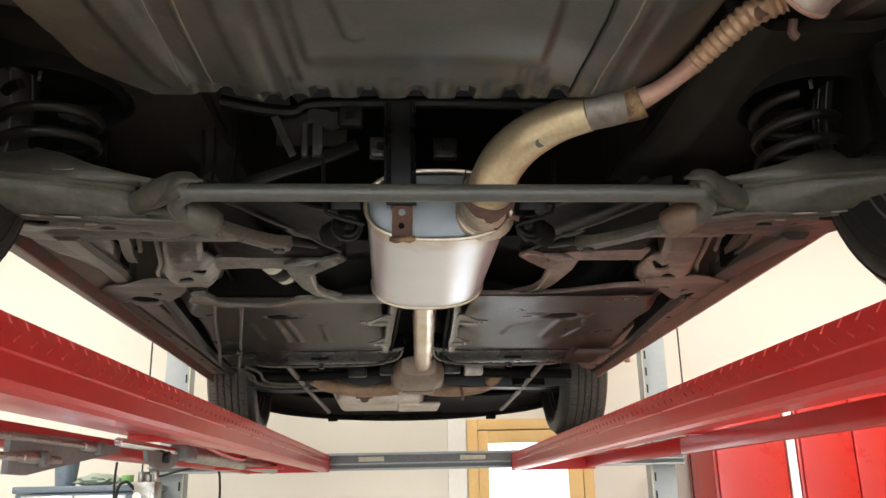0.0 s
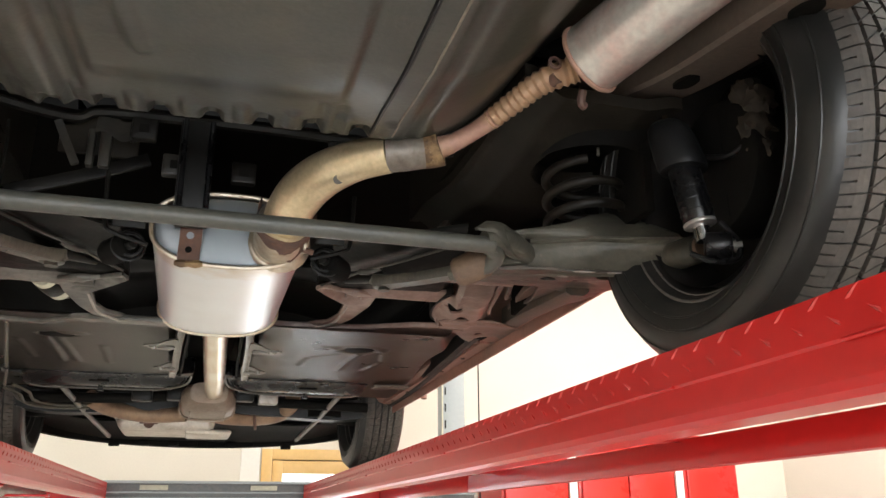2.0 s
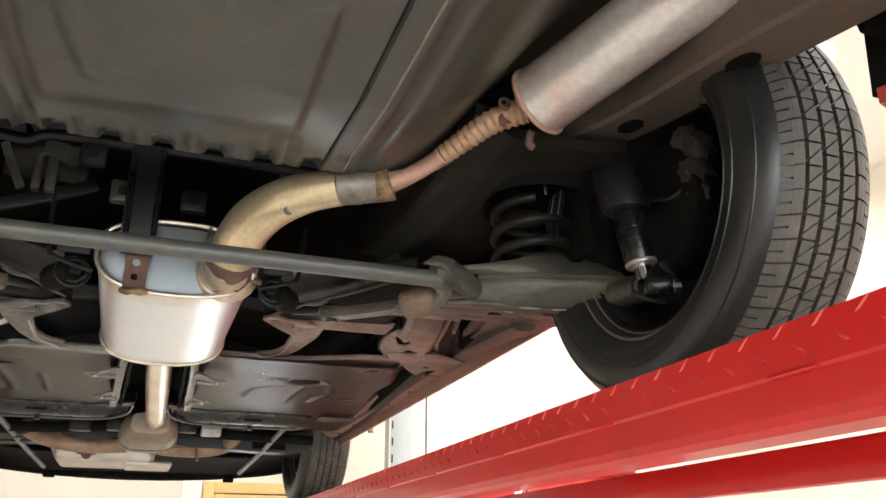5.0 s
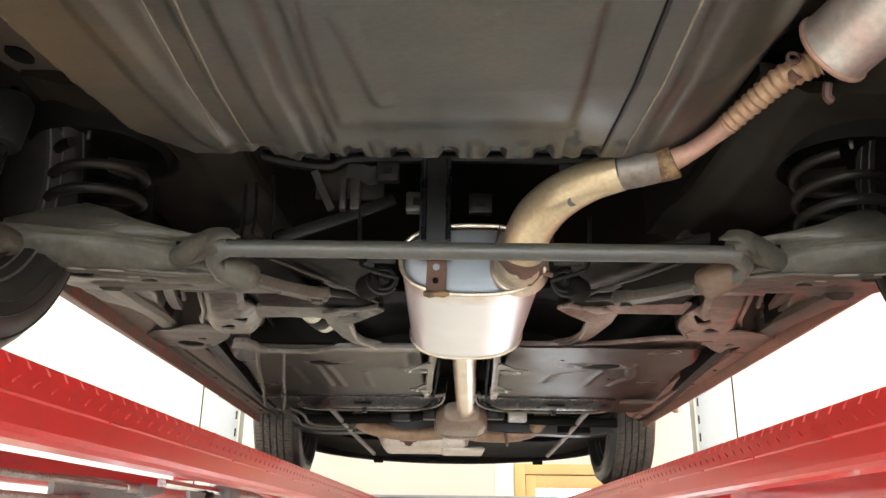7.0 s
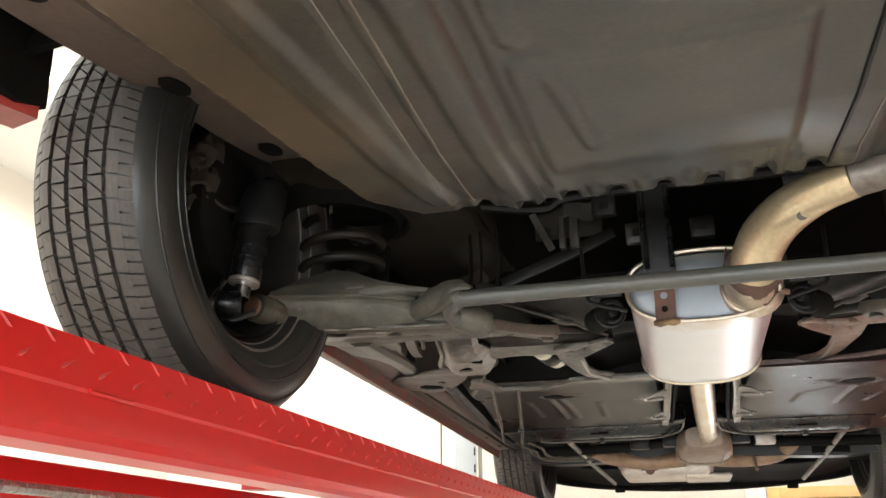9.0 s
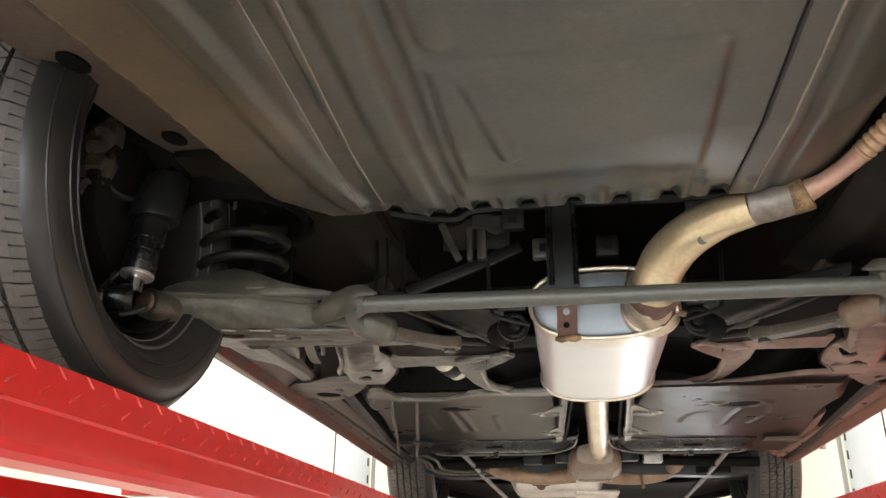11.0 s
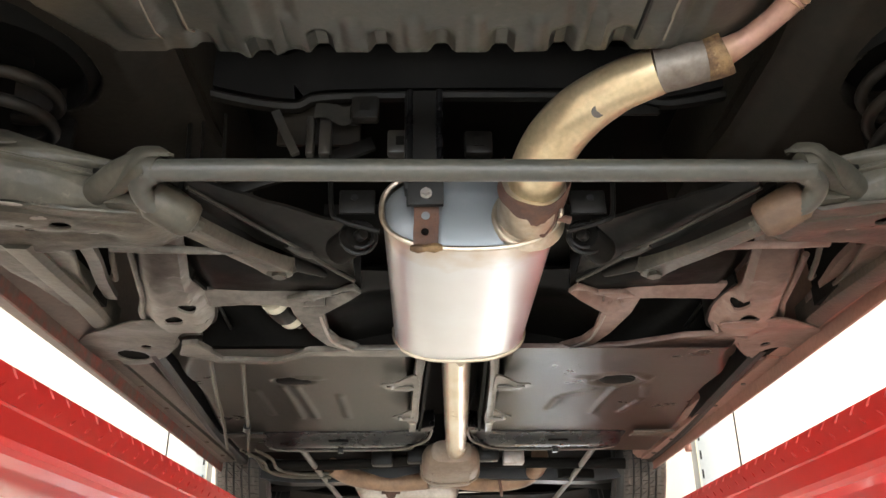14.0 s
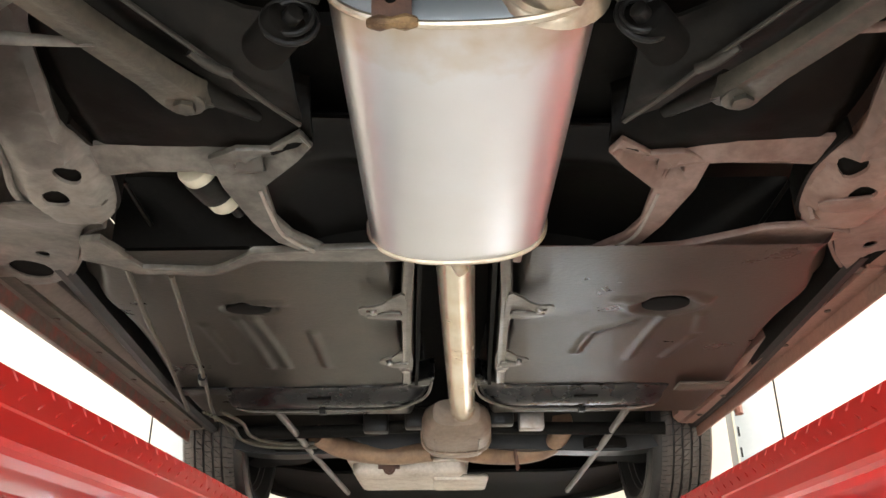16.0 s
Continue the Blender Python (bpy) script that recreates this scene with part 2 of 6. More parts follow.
RUSTY = mat("orange_rusted_bush", (0.16, 0.10, 0.06), 0.7, 0, (0.09, 0.06, 0.045), 24, 0.8, 0.5, 110)
GREYP = mat("grey_post_paint", (0.30, 0.33, 0.34), 0.45, 0, (0.36, 0.38, 0.38), 6, 0.5, 0.1, 60, grainy=0.06)
DARKGREY = mat("dark_grey_metal", (0.16, 0.165, 0.165), 0.5, 0.1, (0.22, 0.2, 0.18), 12, 0.5, 0.2, 60)
VALVE = mat("dull_plated_steel", (0.30, 0.30, 0.29), 0.32, 0.85, (0.2, 0.17, 0.13), 20, 0.6, 0.1, 90)
CHROME = mat("chromed_steel", (0.7, 0.7, 0.7), 0.15, 1.0, (0.5, 0.5, 0.5), 20, 0.5, 0.05, 90)
CREAM = mat("cream_wall_paint", (0.71, 0.665, 0.58), 0.75, 0, (0.685, 0.64, 0.555), 1.5, 0.6, 0.05, 90, grainy=0.05)
WHITE = mat("white_ceiling_paint", (0.8, 0.78, 0.73), 0.8, 0, (0.76, 0.74, 0.69), 2, 0.5, 0.04, 60, grainy=0.05)
CONC = mat("sealed_concrete", (0.40, 0.40, 0.39), 0.4, 0, (0.34, 0.34, 0.33), 2.2, 0.7, 0.15, 40)
WOOD = mat("light_oak_veneer", (0.74, 0.48, 0.19), 0.4, 0, (0.68, 0.42, 0.15), 3, 0.6, 0.04, 40, grainy=0.08)
CABRED = mat("red_cabinet_enamel", (0.47, 0.012, 0.010), 0.28, 0, (0.44, 0.012, 0.010), 2, 0.4, 0.0, 50, coat=0.1, grainy=0.04, rvar=0.04)
TOOLBLUE = mat("blue_grey_tool_chest", (0.12, 0.16, 0.2), 0.4, 0, (0.15, 0.18, 0.22), 6, 0.5, 0.08, 50)
PLATE = mat("bright_tread_plate", (0.62, 0.66, 0.7), 0.3, 0.85, (0.5, 0.53, 0.57), 10, 0.5, 0.1, 70)
PALE = mat("pale_plastic", (0.55, 0.52, 0.40), 0.5, 0, (0.6, 0.58, 0.45), 10, 0.5, 0.1, 60)
GREEN = mat("green_plastic", (0.05, 0.35, 0.12), 0.45, 0, (0.5, 0.45, 0.1), 9, 0.5, 0.05, 60)
BAG = mat("pale_green_film", (0.35, 0.42, 0.33), 0.5, 0, (0.25, 0.32, 0.25), 14, 0.6, 0.2, 30)


def glow(name, colour, strength):
    m = bpy.data.materials.new(name)
    m.use_nodes = True
    nt = m.node_tree
    nt.nodes.clear()
    e, o = nt.nodes.new("ShaderNodeEmission"), nt.nodes.new("ShaderNodeOutputMaterial")
    e.inputs[0].default_value, e.inputs[1].default_value = (*colour, 1), strength
    nt.links.new(e.outputs[0], o.inputs[0])
    return m


DAY = glow("daylight_beyond_door", (0.95, 0.98, 1.0), 3.0)
TUBE = glow("fluorescent_diffuser", (1.0, 0.95, 0.86), 8.0)
GLASS = bpy.data.materials.new("clear_glass")
GLASS.use_nodes = True
GLASS.node_tree.nodes["Principled BSDF"].inputs["Transmission Weight"].default_value = 1.0
GLASS.node_tree.nodes["Principled BSDF"].inputs["Roughness"].default_value = 0.02


# ---- mesh tools ----
def V(*a):
    return Vector(a)


LAID = False


def finish(name, bm, material, parent=None, label="", smooth=True, kind=""):
    if LAID:
        square(bm)
    bmesh.ops.recalc_face_normals(bm, faces=bm.faces)
    me = bpy.data.meshes.new(name)
    if smooth:
        for f in bm.faces:
            f.smooth = True
        for e in bm.edges:
            if len(e.link_faces) != 2 or e.calc_face_angle(0) > radians(38):
                e.smooth = False
    bm.to_mesh(me)
    bm.free()
    me.materials.append(material)
    ob = new(name, me)
    ob.parent = parent
    if label or kind:
        tagged(ob, label, kind=kind)
    return ob


part = finish


def thing(name, label, category, at=(0, 0, 0), group="", kind=""):
    ob = new(name)
    ob.location = at
    ob.empty_display_size = 0.05
    return tagged(ob, label, category, group, kind)


def box(x0, x1, y0, y1, z0, z1, bevel=0.0, bm=None, seg=2):
    bm = bm or bmesh.new()
    r = bmesh.ops.create_cube(bm, size=1.0)
    for v in r["verts"]:
        v.co = V((x0 + x1) / 2 + v.co.x * (x1 - x0), (y0 + y1) / 2 + v.co.y * (y1 - y0), (z0 + z1) / 2 + v.co.z * (z1 - z0))
    if bevel:
        es = list({e for v in r["verts"] for e in v.link_edges})
        bmesh.ops.bevel(bm, geom=es, offset=bevel, segments=seg, affect='EDGES', profile=0.5)
    return bm


def cyl(p, q, r, seg=20, bm=None, r2=None, bevel=0.0):
    bm = bm or bmesh.new()
    p, q = V(*p), V(*q)
    d = q - p
    m = Matrix.Translation((p + q) / 2) @ d.to_track_quat('Z', 'Y').to_matrix().to_4x4()
    res = bmesh.ops.create_cone(bm, cap_ends=True, segments=seg, radius1=r, radius2=r if r2 is None else r2, depth=d.length, matrix=m)
    if bevel:
        es = [e for e in {e for v in res["verts"] for e in v.link_edges} if len(e.link_faces) == 2 and e.calc_face_angle(0) > 1]
        bmesh.ops.bevel(bm, geom=es, offset=bevel, segments=2, affect='EDGES', profile=0.5)
    return bm


def rings(bm, loops, cap=True, close=False):
    """Skins a row of closed loops of points."""
    vs = [[bm.verts.new(p) for p in lp] for lp in loops]
    n = len(vs[0])
    pairs = list(zip(vs, vs[1:])) + ([(vs[-1], vs[0])] if close else [])
    for a, b in pairs:
        for i in range(n):
            bm.faces.new((a[i], a[(i + 1) % n], b[(i + 1) % n], b[i]))
    if cap and not close:
        bm.faces.new(vs[0][::-1])
        bm.faces.new(vs[-1])
    return bm


def smooth_path(pts, steps=8, closed=False):
    out, n = [], len(pts)
    P = [V(*p) for p in pts]
    for i in range(n if closed else n - 1):
        if closed:
            a, b, c, d = P[(i - 1) % n], P[i], P[(i + 1) % n], P[(i + 2) % n]
        else:
            a, b, c, d = P[max(i - 1, 0)], P[i], P[i + 1], P[min(i + 2, n - 1)]
        for k in range(steps):
            t = k / steps
            out.append(0.5 * ((2 * b) + (c - a) * t + (2 * a - 5 * b + 4 * c - d) * t * t + (3 * b - a - 3 * c + d) * t ** 3))
    if not closed:
        out.append(P[-1])
    return out


def tube(pts, r, seg=14, steps=8, bm=None, radii=None, profile=None, cap=True, up=(0, 0, 1)):
    """A round (or profiled) bar along a smooth path. radii: one for each given point."""
    bm = bm or bmesh.new()
    path = smooth_path(pts, steps) if steps > 1 else [V(*p) for p in pts]
    m = len(path)
    loops, side = [], None
    for i, p in enumerate(path):
        d = (path[min(i + 1, m - 1)] - path[max(i - 1, 0)]).normalized()
        if side is None:
            u = V(*up)
            side = d.cross(u if abs(d.dot(u)) < 0.95 else V(1, 0, 0)).normalized()
        side = (side - d * side.dot(d)).normalized()
        nrm = side.cross(d)
        if radii:
            f = i / (m - 1) * (len(radii) - 1)
            k = min(int(f), len(radii) - 2)
            rr = radii[k] + (radii[k + 1] - radii[k]) * (f - k)
        else:
            rr = r
        if profile:
            loops.append([p + side * a * rr + nrm * b * rr for a, b in profile])
        else:
            loops.append([p + (side * math.cos(2 * math.pi * k / seg) + nrm * math.sin(2 * math.pi * k / seg)) * rr for k in range(seg)])
    return rings(bm, loops, cap)


def strip(pts, w, h, bm=None, steps=5):
    """A flat bar w wide and h high along a path that lies level."""
    return tube(pts, 1.0, steps=steps, bm=bm, profile=[(-w / 2, -h / 2), (w / 2, -h / 2), (w / 2, h / 2), (-w / 2, h / 2)])


def sheet(outline, z, thick, holes=(), bm=None, dome=None, bevel=0.003, rounded=True):
    """A pressed plate from its outline (x, y), with round holes (x, y, rx, ry), its underside at z; z may be a function of x, y."""
    bm = bm or bmesh.new()
    zf = z if callable(z) else (lambda x, y: z)
    o = smooth_path([(x, y, 0) for x, y in outline], 3, True) if rounded else [V(x, y, 0) for x, y in outline]
    edges = []
    for lp in [o] + [[V(hx + rx * math.cos(k * math.pi / 7), hy + ry * math.sin(k * math.pi / 7), 0) for k in range(14)] for hx, hy, rx, ry in holes]:
        vs = [bm.verts.new(p) for p in lp]
        edges += [bm.edges.new((vs[i], vs[(i + 1) % len(vs)])) for i in range(len(vs))]
    r = bmesh.ops.triangle_fill(bm, use_beauty=True, use_dissolve=False, edges=edges)
    if callable(z):
        for cut in (0.05, 0.03, 0.02):
            long = [e for e in bm.edges if e.calc_length() > cut and len(e.link_faces) == 2]
            bmesh.ops.subdivide_edges(bm, edges=long, cuts=1)
            bmesh.ops.triangulate(bm, faces=bm.faces[:])
    faces = bm.faces[:]
    bmesh.ops.recalc_face_normals(bm, faces=faces)
    for f in faces:
        if f.normal.z > 0:
            f.normal_flip()
    ext = bmesh.ops.extrude_face_region(bm, geom=faces)
    top = [g for g in ext["geom"] if isinstance(g, bmesh.types.BMVert)]
    bot = {v for f in faces if f.is_valid for v in f.verts}
    topset = set(top)
    for v in topset:
        v.co.z = zf(v.co.x, v.co.y) + thick
    for v in {v for e in edges if e.is_valid for v in e.verts} | bot:
        if v not in topset:
            v.co.z = zf(v.co.x, v.co.y)
    if bevel and thick > 0.004:
        rim = [e for e in bm.edges if len(e.link_faces) == 2 and abs(e.link_faces[0].normal.z) > 0.5 > abs(e.link_faces[1].normal.z) or len(e.link_faces) == 2 and abs(e.link_faces[1].normal.z) > 0.5 > abs(e.link_faces[0].normal.z)]
        bmesh.ops.bevel(bm, geom=rim, offset=min(bevel, thick * 0.3), segments=2, affect='EDGES', profile=0.5)
    return bm


def field(xs, ys, zf, thick, bm=None):
    """A pressed sheet over a grid of x and y, its underside given by zf(x, y)."""
    bm = bm or bmesh.new()
    lo = [[bm.verts.new((x, y, zf(x, y))) for x in xs] for y in ys]
    hi = [[bm.verts.new((x, y, zf(x, y) + thick)) for x in xs] for y in ys]
    for j in range(len(ys) - 1):
        for i in range(len(xs) - 1):
            bm.faces.new((lo[j][i], lo[j + 1][i], lo[j + 1][i + 1], lo[j][i + 1]))
            bm.faces.new((hi[j][i], hi[j][i + 1], hi[j + 1][i + 1], hi[j + 1][i]))
    for j in range(len(ys) - 1):
        bm.faces.new((lo[j][0], hi[j][0], hi[j + 1][0], lo[j + 1][0]))
        bm.faces.new((lo[j][-1], lo[j + 1][-1], hi[j + 1][-1], hi[j][-1]))
    for i in range(len(xs) - 1):
        bm.faces.new((lo[0][i], lo[0][i + 1], hi[0][i + 1], hi[0][i]))
        bm.faces.new((lo[-1][i], hi[-1][i], hi[-1][i + 1], lo[-1][i + 1]))
    return bm


def skin(fn, nu, nv, thick=0.004, bm=None):
    """A curved pressed sheet: fn(u, v), both from 0 to 1, gives the points of its underside."""
    bm = bm or bmesh.new()
    lo_ = [[V(*fn(i / nu, j / nv)) for i in range(nu + 1)] for j in range(nv + 1)]
    a = [[bm.verts.new(p) for p in r] for r in lo_]
    b = [[bm.verts.new(p + V(0, 0, thick)) for p in r] for r in lo_]
    for j in range(nv):
        for i in range(nu):
            bm.faces.new((a[j][i], a[j + 1][i], a[j + 1][i + 1], a[j][i + 1]))
            bm.faces.new((b[j][i], b[j][i + 1], b[j + 1][i + 1], b[j + 1][i]))
    rim = a[0] + [r[-1] for r in a[1:]] + a[-1][-2::-1] + [r[0] for r in a[-2:0:-1]]
    rup = b[0] + [r[-1] for r in b[1:]] + b[-1][-2::-1] + [r[0] for r in b[-2:0:-1]]
    for k in range(len(rim)):
        q = (k + 1) % len(rim)
        bm.faces.new((rim[k], rim[q], rup[q], rup[k]))
    return bm


def line_at(knots, t):
    """The value at t on the smooth line through the pairs (t, value)."""
    if t <= knots[0][0]:
        return knots[0][1]
    for (a, p), (b, q) in zip(knots, knots[1:]):
        if t <= b:
            return p + (q - p) * (t - a) / (b - a)
    return knots[-1][1]


def frange(a, b, n):
    return [a + (b - a) * i / n for i in range(n + 1)]


def sstep(a, b, x):
    t = min(1, max(0, (x - a) / (b - a)))
    return t * t * (3 - 2 * t)


def bead(x, y, x0, y0, x1, y1, w):
    """1 on the line from x0, y0 to x1, y1, falling to 0 at the distance w."""
    dx, dy = x1 - x0, y1 - y0
    t = max(0, min(1, ((x - x0) * dx + (y - y0) * dy) / (dx * dx + dy * dy)))
    d = math.hypot(x - x0 - t * dx, y - y0 - t * dy)
    return 1 - sstep(0.35, 1, d / w)


def hexbolt(p, axis, r, h, washer=0.0):
    bm = cyl(p, V(*p) + V(*axis) * h, r, 6)
    if washer:
        cyl(p, V(*p) + V(*axis) * h * 0.3, washer, 18, bm)
    return bm


# ---- the room ----
def wall(name, x0, x1, y0, y1, z0, z1, material, label, category, bm=None):
    return tagged(finish(name, bm or box(x0, x1, y0, y1, z0, z1), material, smooth=False), label, category, kind="structure")


W, E_, S_, N_, H = -4.2, 4.4, -5.4, 5.9, 4.1
wall("floor", W - 0.2, E_ + 0.2, S_ - 0.2, N_ + 0.2, -0.15, 0.0, CONC, "grey sealed concrete workshop floor", "floor")
wall("ceiling", W - 0.2, E_ + 0.2, S_ - 0.2, N_ + 0.2, H, H + 0.15, WHITE, "white painted workshop ceiling", "ceiling")
wall("wall_west", W - 0.2, W, S_, N_, 0, H, CREAM, "cream painted plain workshop wall", "wall")
wall("wall_east", E_, E_ + 0.2, S_, N_, 0, H, CREAM, "cream painted plain workshop wall", "wall")
DX0, DX1, DTOP = 0.40, 1.13, 2.03
nb = box(W, DX0, N_, N_ + 0.2, 0, H)
box(DX1, E_, N_, N_ + 0.2, 0, H, bm=nb)
box(DX0, DX1, N_, N_ + 0.2, DTOP, H, bm=nb)
wall("wall_north", 0, 0, 0, 0, 0, 0, CREAM, "cream painted workshop wall with a door opening", "wall", nb)
sb = box(W, -3.2, S_ - 0.2, S_, 0, H)
box(3.2, E_, S_ - 0.2, S_, 0, H, bm=sb)
box(-3.2, 3.2, S_ - 0.2, S_, 3.4, H, bm=sb)
wall("wall_south", 0, 0, 0, 0, 0, 0, CREAM, "cream wall with a wide open garage doorway", "wall", sb)
wall("ground", -30, 30, -40, S_ - 0.2, -0.2, -0.02, CONC, "grey concrete forecourt outside the doorway", "ground")

door = thing("door_1", "light oak door with a large bright glass pane", "door", (DX0, N_, 0), kind="structure")


def rel(bm, o):
    bmesh.ops.translate(bm, verts=bm.verts, vec=-V(*o.location))
    return bm


fb = box(DX0 - 0.065, DX0 + 0.005, N_ - 0.02, N_ + 0.1, 0, DTOP + 0.07, 0.004)
box(DX1 - 0.005, DX1 + 0.065, N_ - 0.02, N_ + 0.1, 0, DTOP + 0.07, 0.004, fb)
box(DX0 + 0.005, DX1 - 0.005, N_ - 0.02, N_ + 0.1, DTOP, DTOP + 0.07, 0.004, fb)
part("door_frame", rel(fb, door), WOOD, door)
lb = box(DX0 + 0.008, DX0 + 0.078, N_ - 0.012, N_ + 0.035, 0.01, DTOP - 0.005, 0.003)
box(DX1 - 0.105, DX1 - 0.008, N_ - 0.012, N_ + 0.035, 0.01, DTOP - 0.005, 0.003, lb)
box(DX0 + 0.078, DX1 - 0.105, N_ - 0.010, N_ + 0.033, DTOP - 0.09, DTOP - 0.007, 0.003, lb)
box(DX0 + 0.078, DX1 - 0.105, N_ - 0.010, N_ + 0.033, 0.01, 0.3, 0.003, lb)
part("door_leaf", rel(lb, door), WOOD, door)
pane = part("pane", rel(box(DX0 + 0.078, DX1 - 0.105, N_ + 0.008, N_ + 0.016, 0.3, DTOP - 0.09), door), GLASS, door)
pane.visible_shadow = False
part("notice", rel(box(0.56, 0.62, N_ + 0.003, N_ + 0.006, 1.42, 1.47), door), GREEN, door, "small green and white notice on the glass")
part("door_handle", rel(tube([(DX0 + 0.07, N_ + 0.02, 1.02), (DX0 + 0.07, N_ - 0.04, 1.02), (DX0 + 0.19, N_ - 0.045, 1.02)], 0.009, 10, 6), door), CHROME, door)
bk = finish("backdrop", box(DX0 - 1.2, DX1 + 1.2, N_ + 0.9, N_ + 0.92, 0, 3.0), DAY, smooth=False)
tagged(bk, "bright daylight beyond the glass of the door", "backdrop", kind="structure")
tr = tagged(finish("trim", box(DX0 - 0.2, DX0 - 0.075, N_ - 0.012, N_, 0, 2.13, 0.003), WHITE, smooth=False), "white painted strip beside the door frame", "trim", kind="structure")

base_bm = box(W, DX0 - 0.21, N_ - 0.015, N_, 0, 0.1)
tagged(finish("baseboard", base_bm, DARKGREY, smooth=False), "dark grey baseboard along the wall", "baseboard", kind="structure")

for tx, ty in TUBES:
    lamp = thing("ceiling_light", "white fluorescent batten light under the ceiling", "ceiling light", (tx, ty, H), "ceiling lights")
    part("housing", box(-0.16, 0.16, -0.8, 0.8, -0.1, 0, 0.01), WHITE, lamp)
    part("diffuser", box(-0.13, 0.13, -0.75, 0.75, -0.135, -0.102, 0.01), TUBE, lamp)


def locker(x, w, n):
    t = thing("locker", "tall glossy red enamelled steel storage cabinet", "cabinet", (x, 5.35, 0), "red cabinets")
    top = 2.2
    part("body", box(0, w, 0, 0.5, 0.08, top, 0.006), CABRED, t)
    dw = (w - 0.03) / n
    for k in range(n):
        a, b = 0.015 + k * dw + 0.003, 0.015 + (k + 1) * dw - 0.003
        d = part("cabinet_door", box(a, b, -0.022, -0.002, 0.11, top - 0.03, 0.009, seg=3), CABRED, t)
        hx = b - 0.03 if k == 0 else a + 0.03
        part("handle", box(hx - 0.008, hx + 0.008, -0.05, -0.022, 0.95, 1.2, 0.005), CHROME, d, "slim chrome pull handle")
        ex = a + 0.004 if k == 0 else b - 0.004
        for hz in (0.3, 1.0, 1.68):
            part("hinge", cyl((ex, -0.024, hz - 0.04), (ex, -0.024, hz + 0.04), 0.006, 8), CABRED, d)
    part("plinth", box(0.02, w - 0.02, 0.03, 0.48, 0, 0.08), DARKGREY, t)
    return t


locker(1.84, 0.47, 1)
locker(2.385, 0.72, 2)
locker(3.175, 0.42, 1)
for sx in (2.318, 3.112):
    tagged(finish("filler_strip", box(sx, sx + 0.055, 5.34, 5.37, 0, 2.19, 0.003), WHITE), "white upright strip between two red cabinets", "strip", "filler strips")

cup = thing("cupboard", "tall light oak cupboard standing against the cream wall", "cupboard", (3.92, 2.85, 0))
part("carcass", box(0, 0.47, 0, 0.9, 0.06, 2.4, 0.004), WOOD, cup)
for k in range(2):
    cd = part("cupboard_door", box(-0.02, -0.001, 0.005 + 0.447 * k, 0.443 + 0.447 * k, 0.07, 2.39, 0.004), WOOD, cup)
    part("handle", cyl((-0.045, 0.405 + 0.085 * k, 1.1), (-0.045, 0.405 + 0.085 * k, 1.3), 0.006, 10), CHROME, cd, "slim chrome pull handle")
part("plinth", box(0.02, 0.46, 0.02, 0.88, 0, 0.06), DARKGREY, cup)

chest = thing("tool_chest", "blue-grey steel tool chest with bright tread plate front", "tool chest", (-2.08, 4.55, 0))
part("body", box(0, 0.60, 0, 0.55, 0.1, 1.655, 0.01), TOOLBLUE, chest)
part("lid", box(-0.012, 0.612, -0.015, 0.56, 1.657, 1.69, 0.008), TOOLBLUE, chest)
fp = box(0.035, 0.295, -0.008, -0.001, 0.9, 1.642, 0.002)
part("front_panel", fp, PLATE, chest, "bright raised tread plate panel")
part("front_panel", box(0.305, 0.565, -0.008, -0.001, 0.9, 1.642, 0.002), PLATE, chest, "bright raised tread plate panel")
lug = bmesh.new()
for j in range(29):
    for i in range(20):
        cx, cz = 0.048 + i * 0.0265, 0.92 + j * 0.025
        if 0.285 < cx < 0.315:
            continue
        a = radians(45 if (i + j) % 2 else -45)
        u, w2 = V(math.cos(a), 0, math.sin(a)), V(-math.sin(a), 0, math.cos(a))
        c = V(cx, -0.0085, cz)
        q = [c + u * 0.010, c + w2 * 0.0035, c - u * 0.010, c - w2 * 0.0035]
        ap = lug.verts.new(c + V(0, -0.002, 0))
        vs = [lug.verts.new(p) for p in q]
        for k in range(4):
            lug.faces.new((vs[k], vs[(k + 1) % 4], ap))
part("tread_pattern", lug, PLATE, chest, kind="stuff")
for z0 in (0.15, 0.4, 0.65):
    dr = part("drawer", box(0.03, 0.57, -0.02, -0.002, z0, z0 + 0.23, 0.005), TOOLBLUE, chest)
    part("handle", box(0.08, 0.52, -0.034, -0.021, z0 + 0.19, z0 + 0.215, 0.004), CHROME, dr)
bucket = thing("bucket", "small blue-grey plastic bucket standing on the tool chest", "bucket", (-1.93, 4.80, 1.69))
part("shell", cyl((0, 0, 0), (0, 0, 0.15), 0.052, 24, r2=0.066), TOOLBLUE, bucket)
part("rim", tube([(0.066 * math.cos(a), 0.066 * math.sin(a), 0.15) for a in frange(0, 2 * math.pi, 16)], 0.005, 6, 2), TOOLBLUE, bucket)
film = bmesh.new()
bmesh.ops.create_icosphere(film, subdivisions=3, radius=1)
for v in film.verts:
    n = noise.noise(v.co * 2.3) * 0.35
    v.co = V(v.co.x * 0.12 * (1 + n), v.co.y * 0.10 * (1 + n), max(0, 0.03 + v.co.z * 0.035 * (1 + n)))
bag = tagged(finish("plastic_bag", film, BAG), "crumpled pale green plastic bag lying on the tool chest", "bag")
bag.location = (-1.76, 4.82, 1.69)

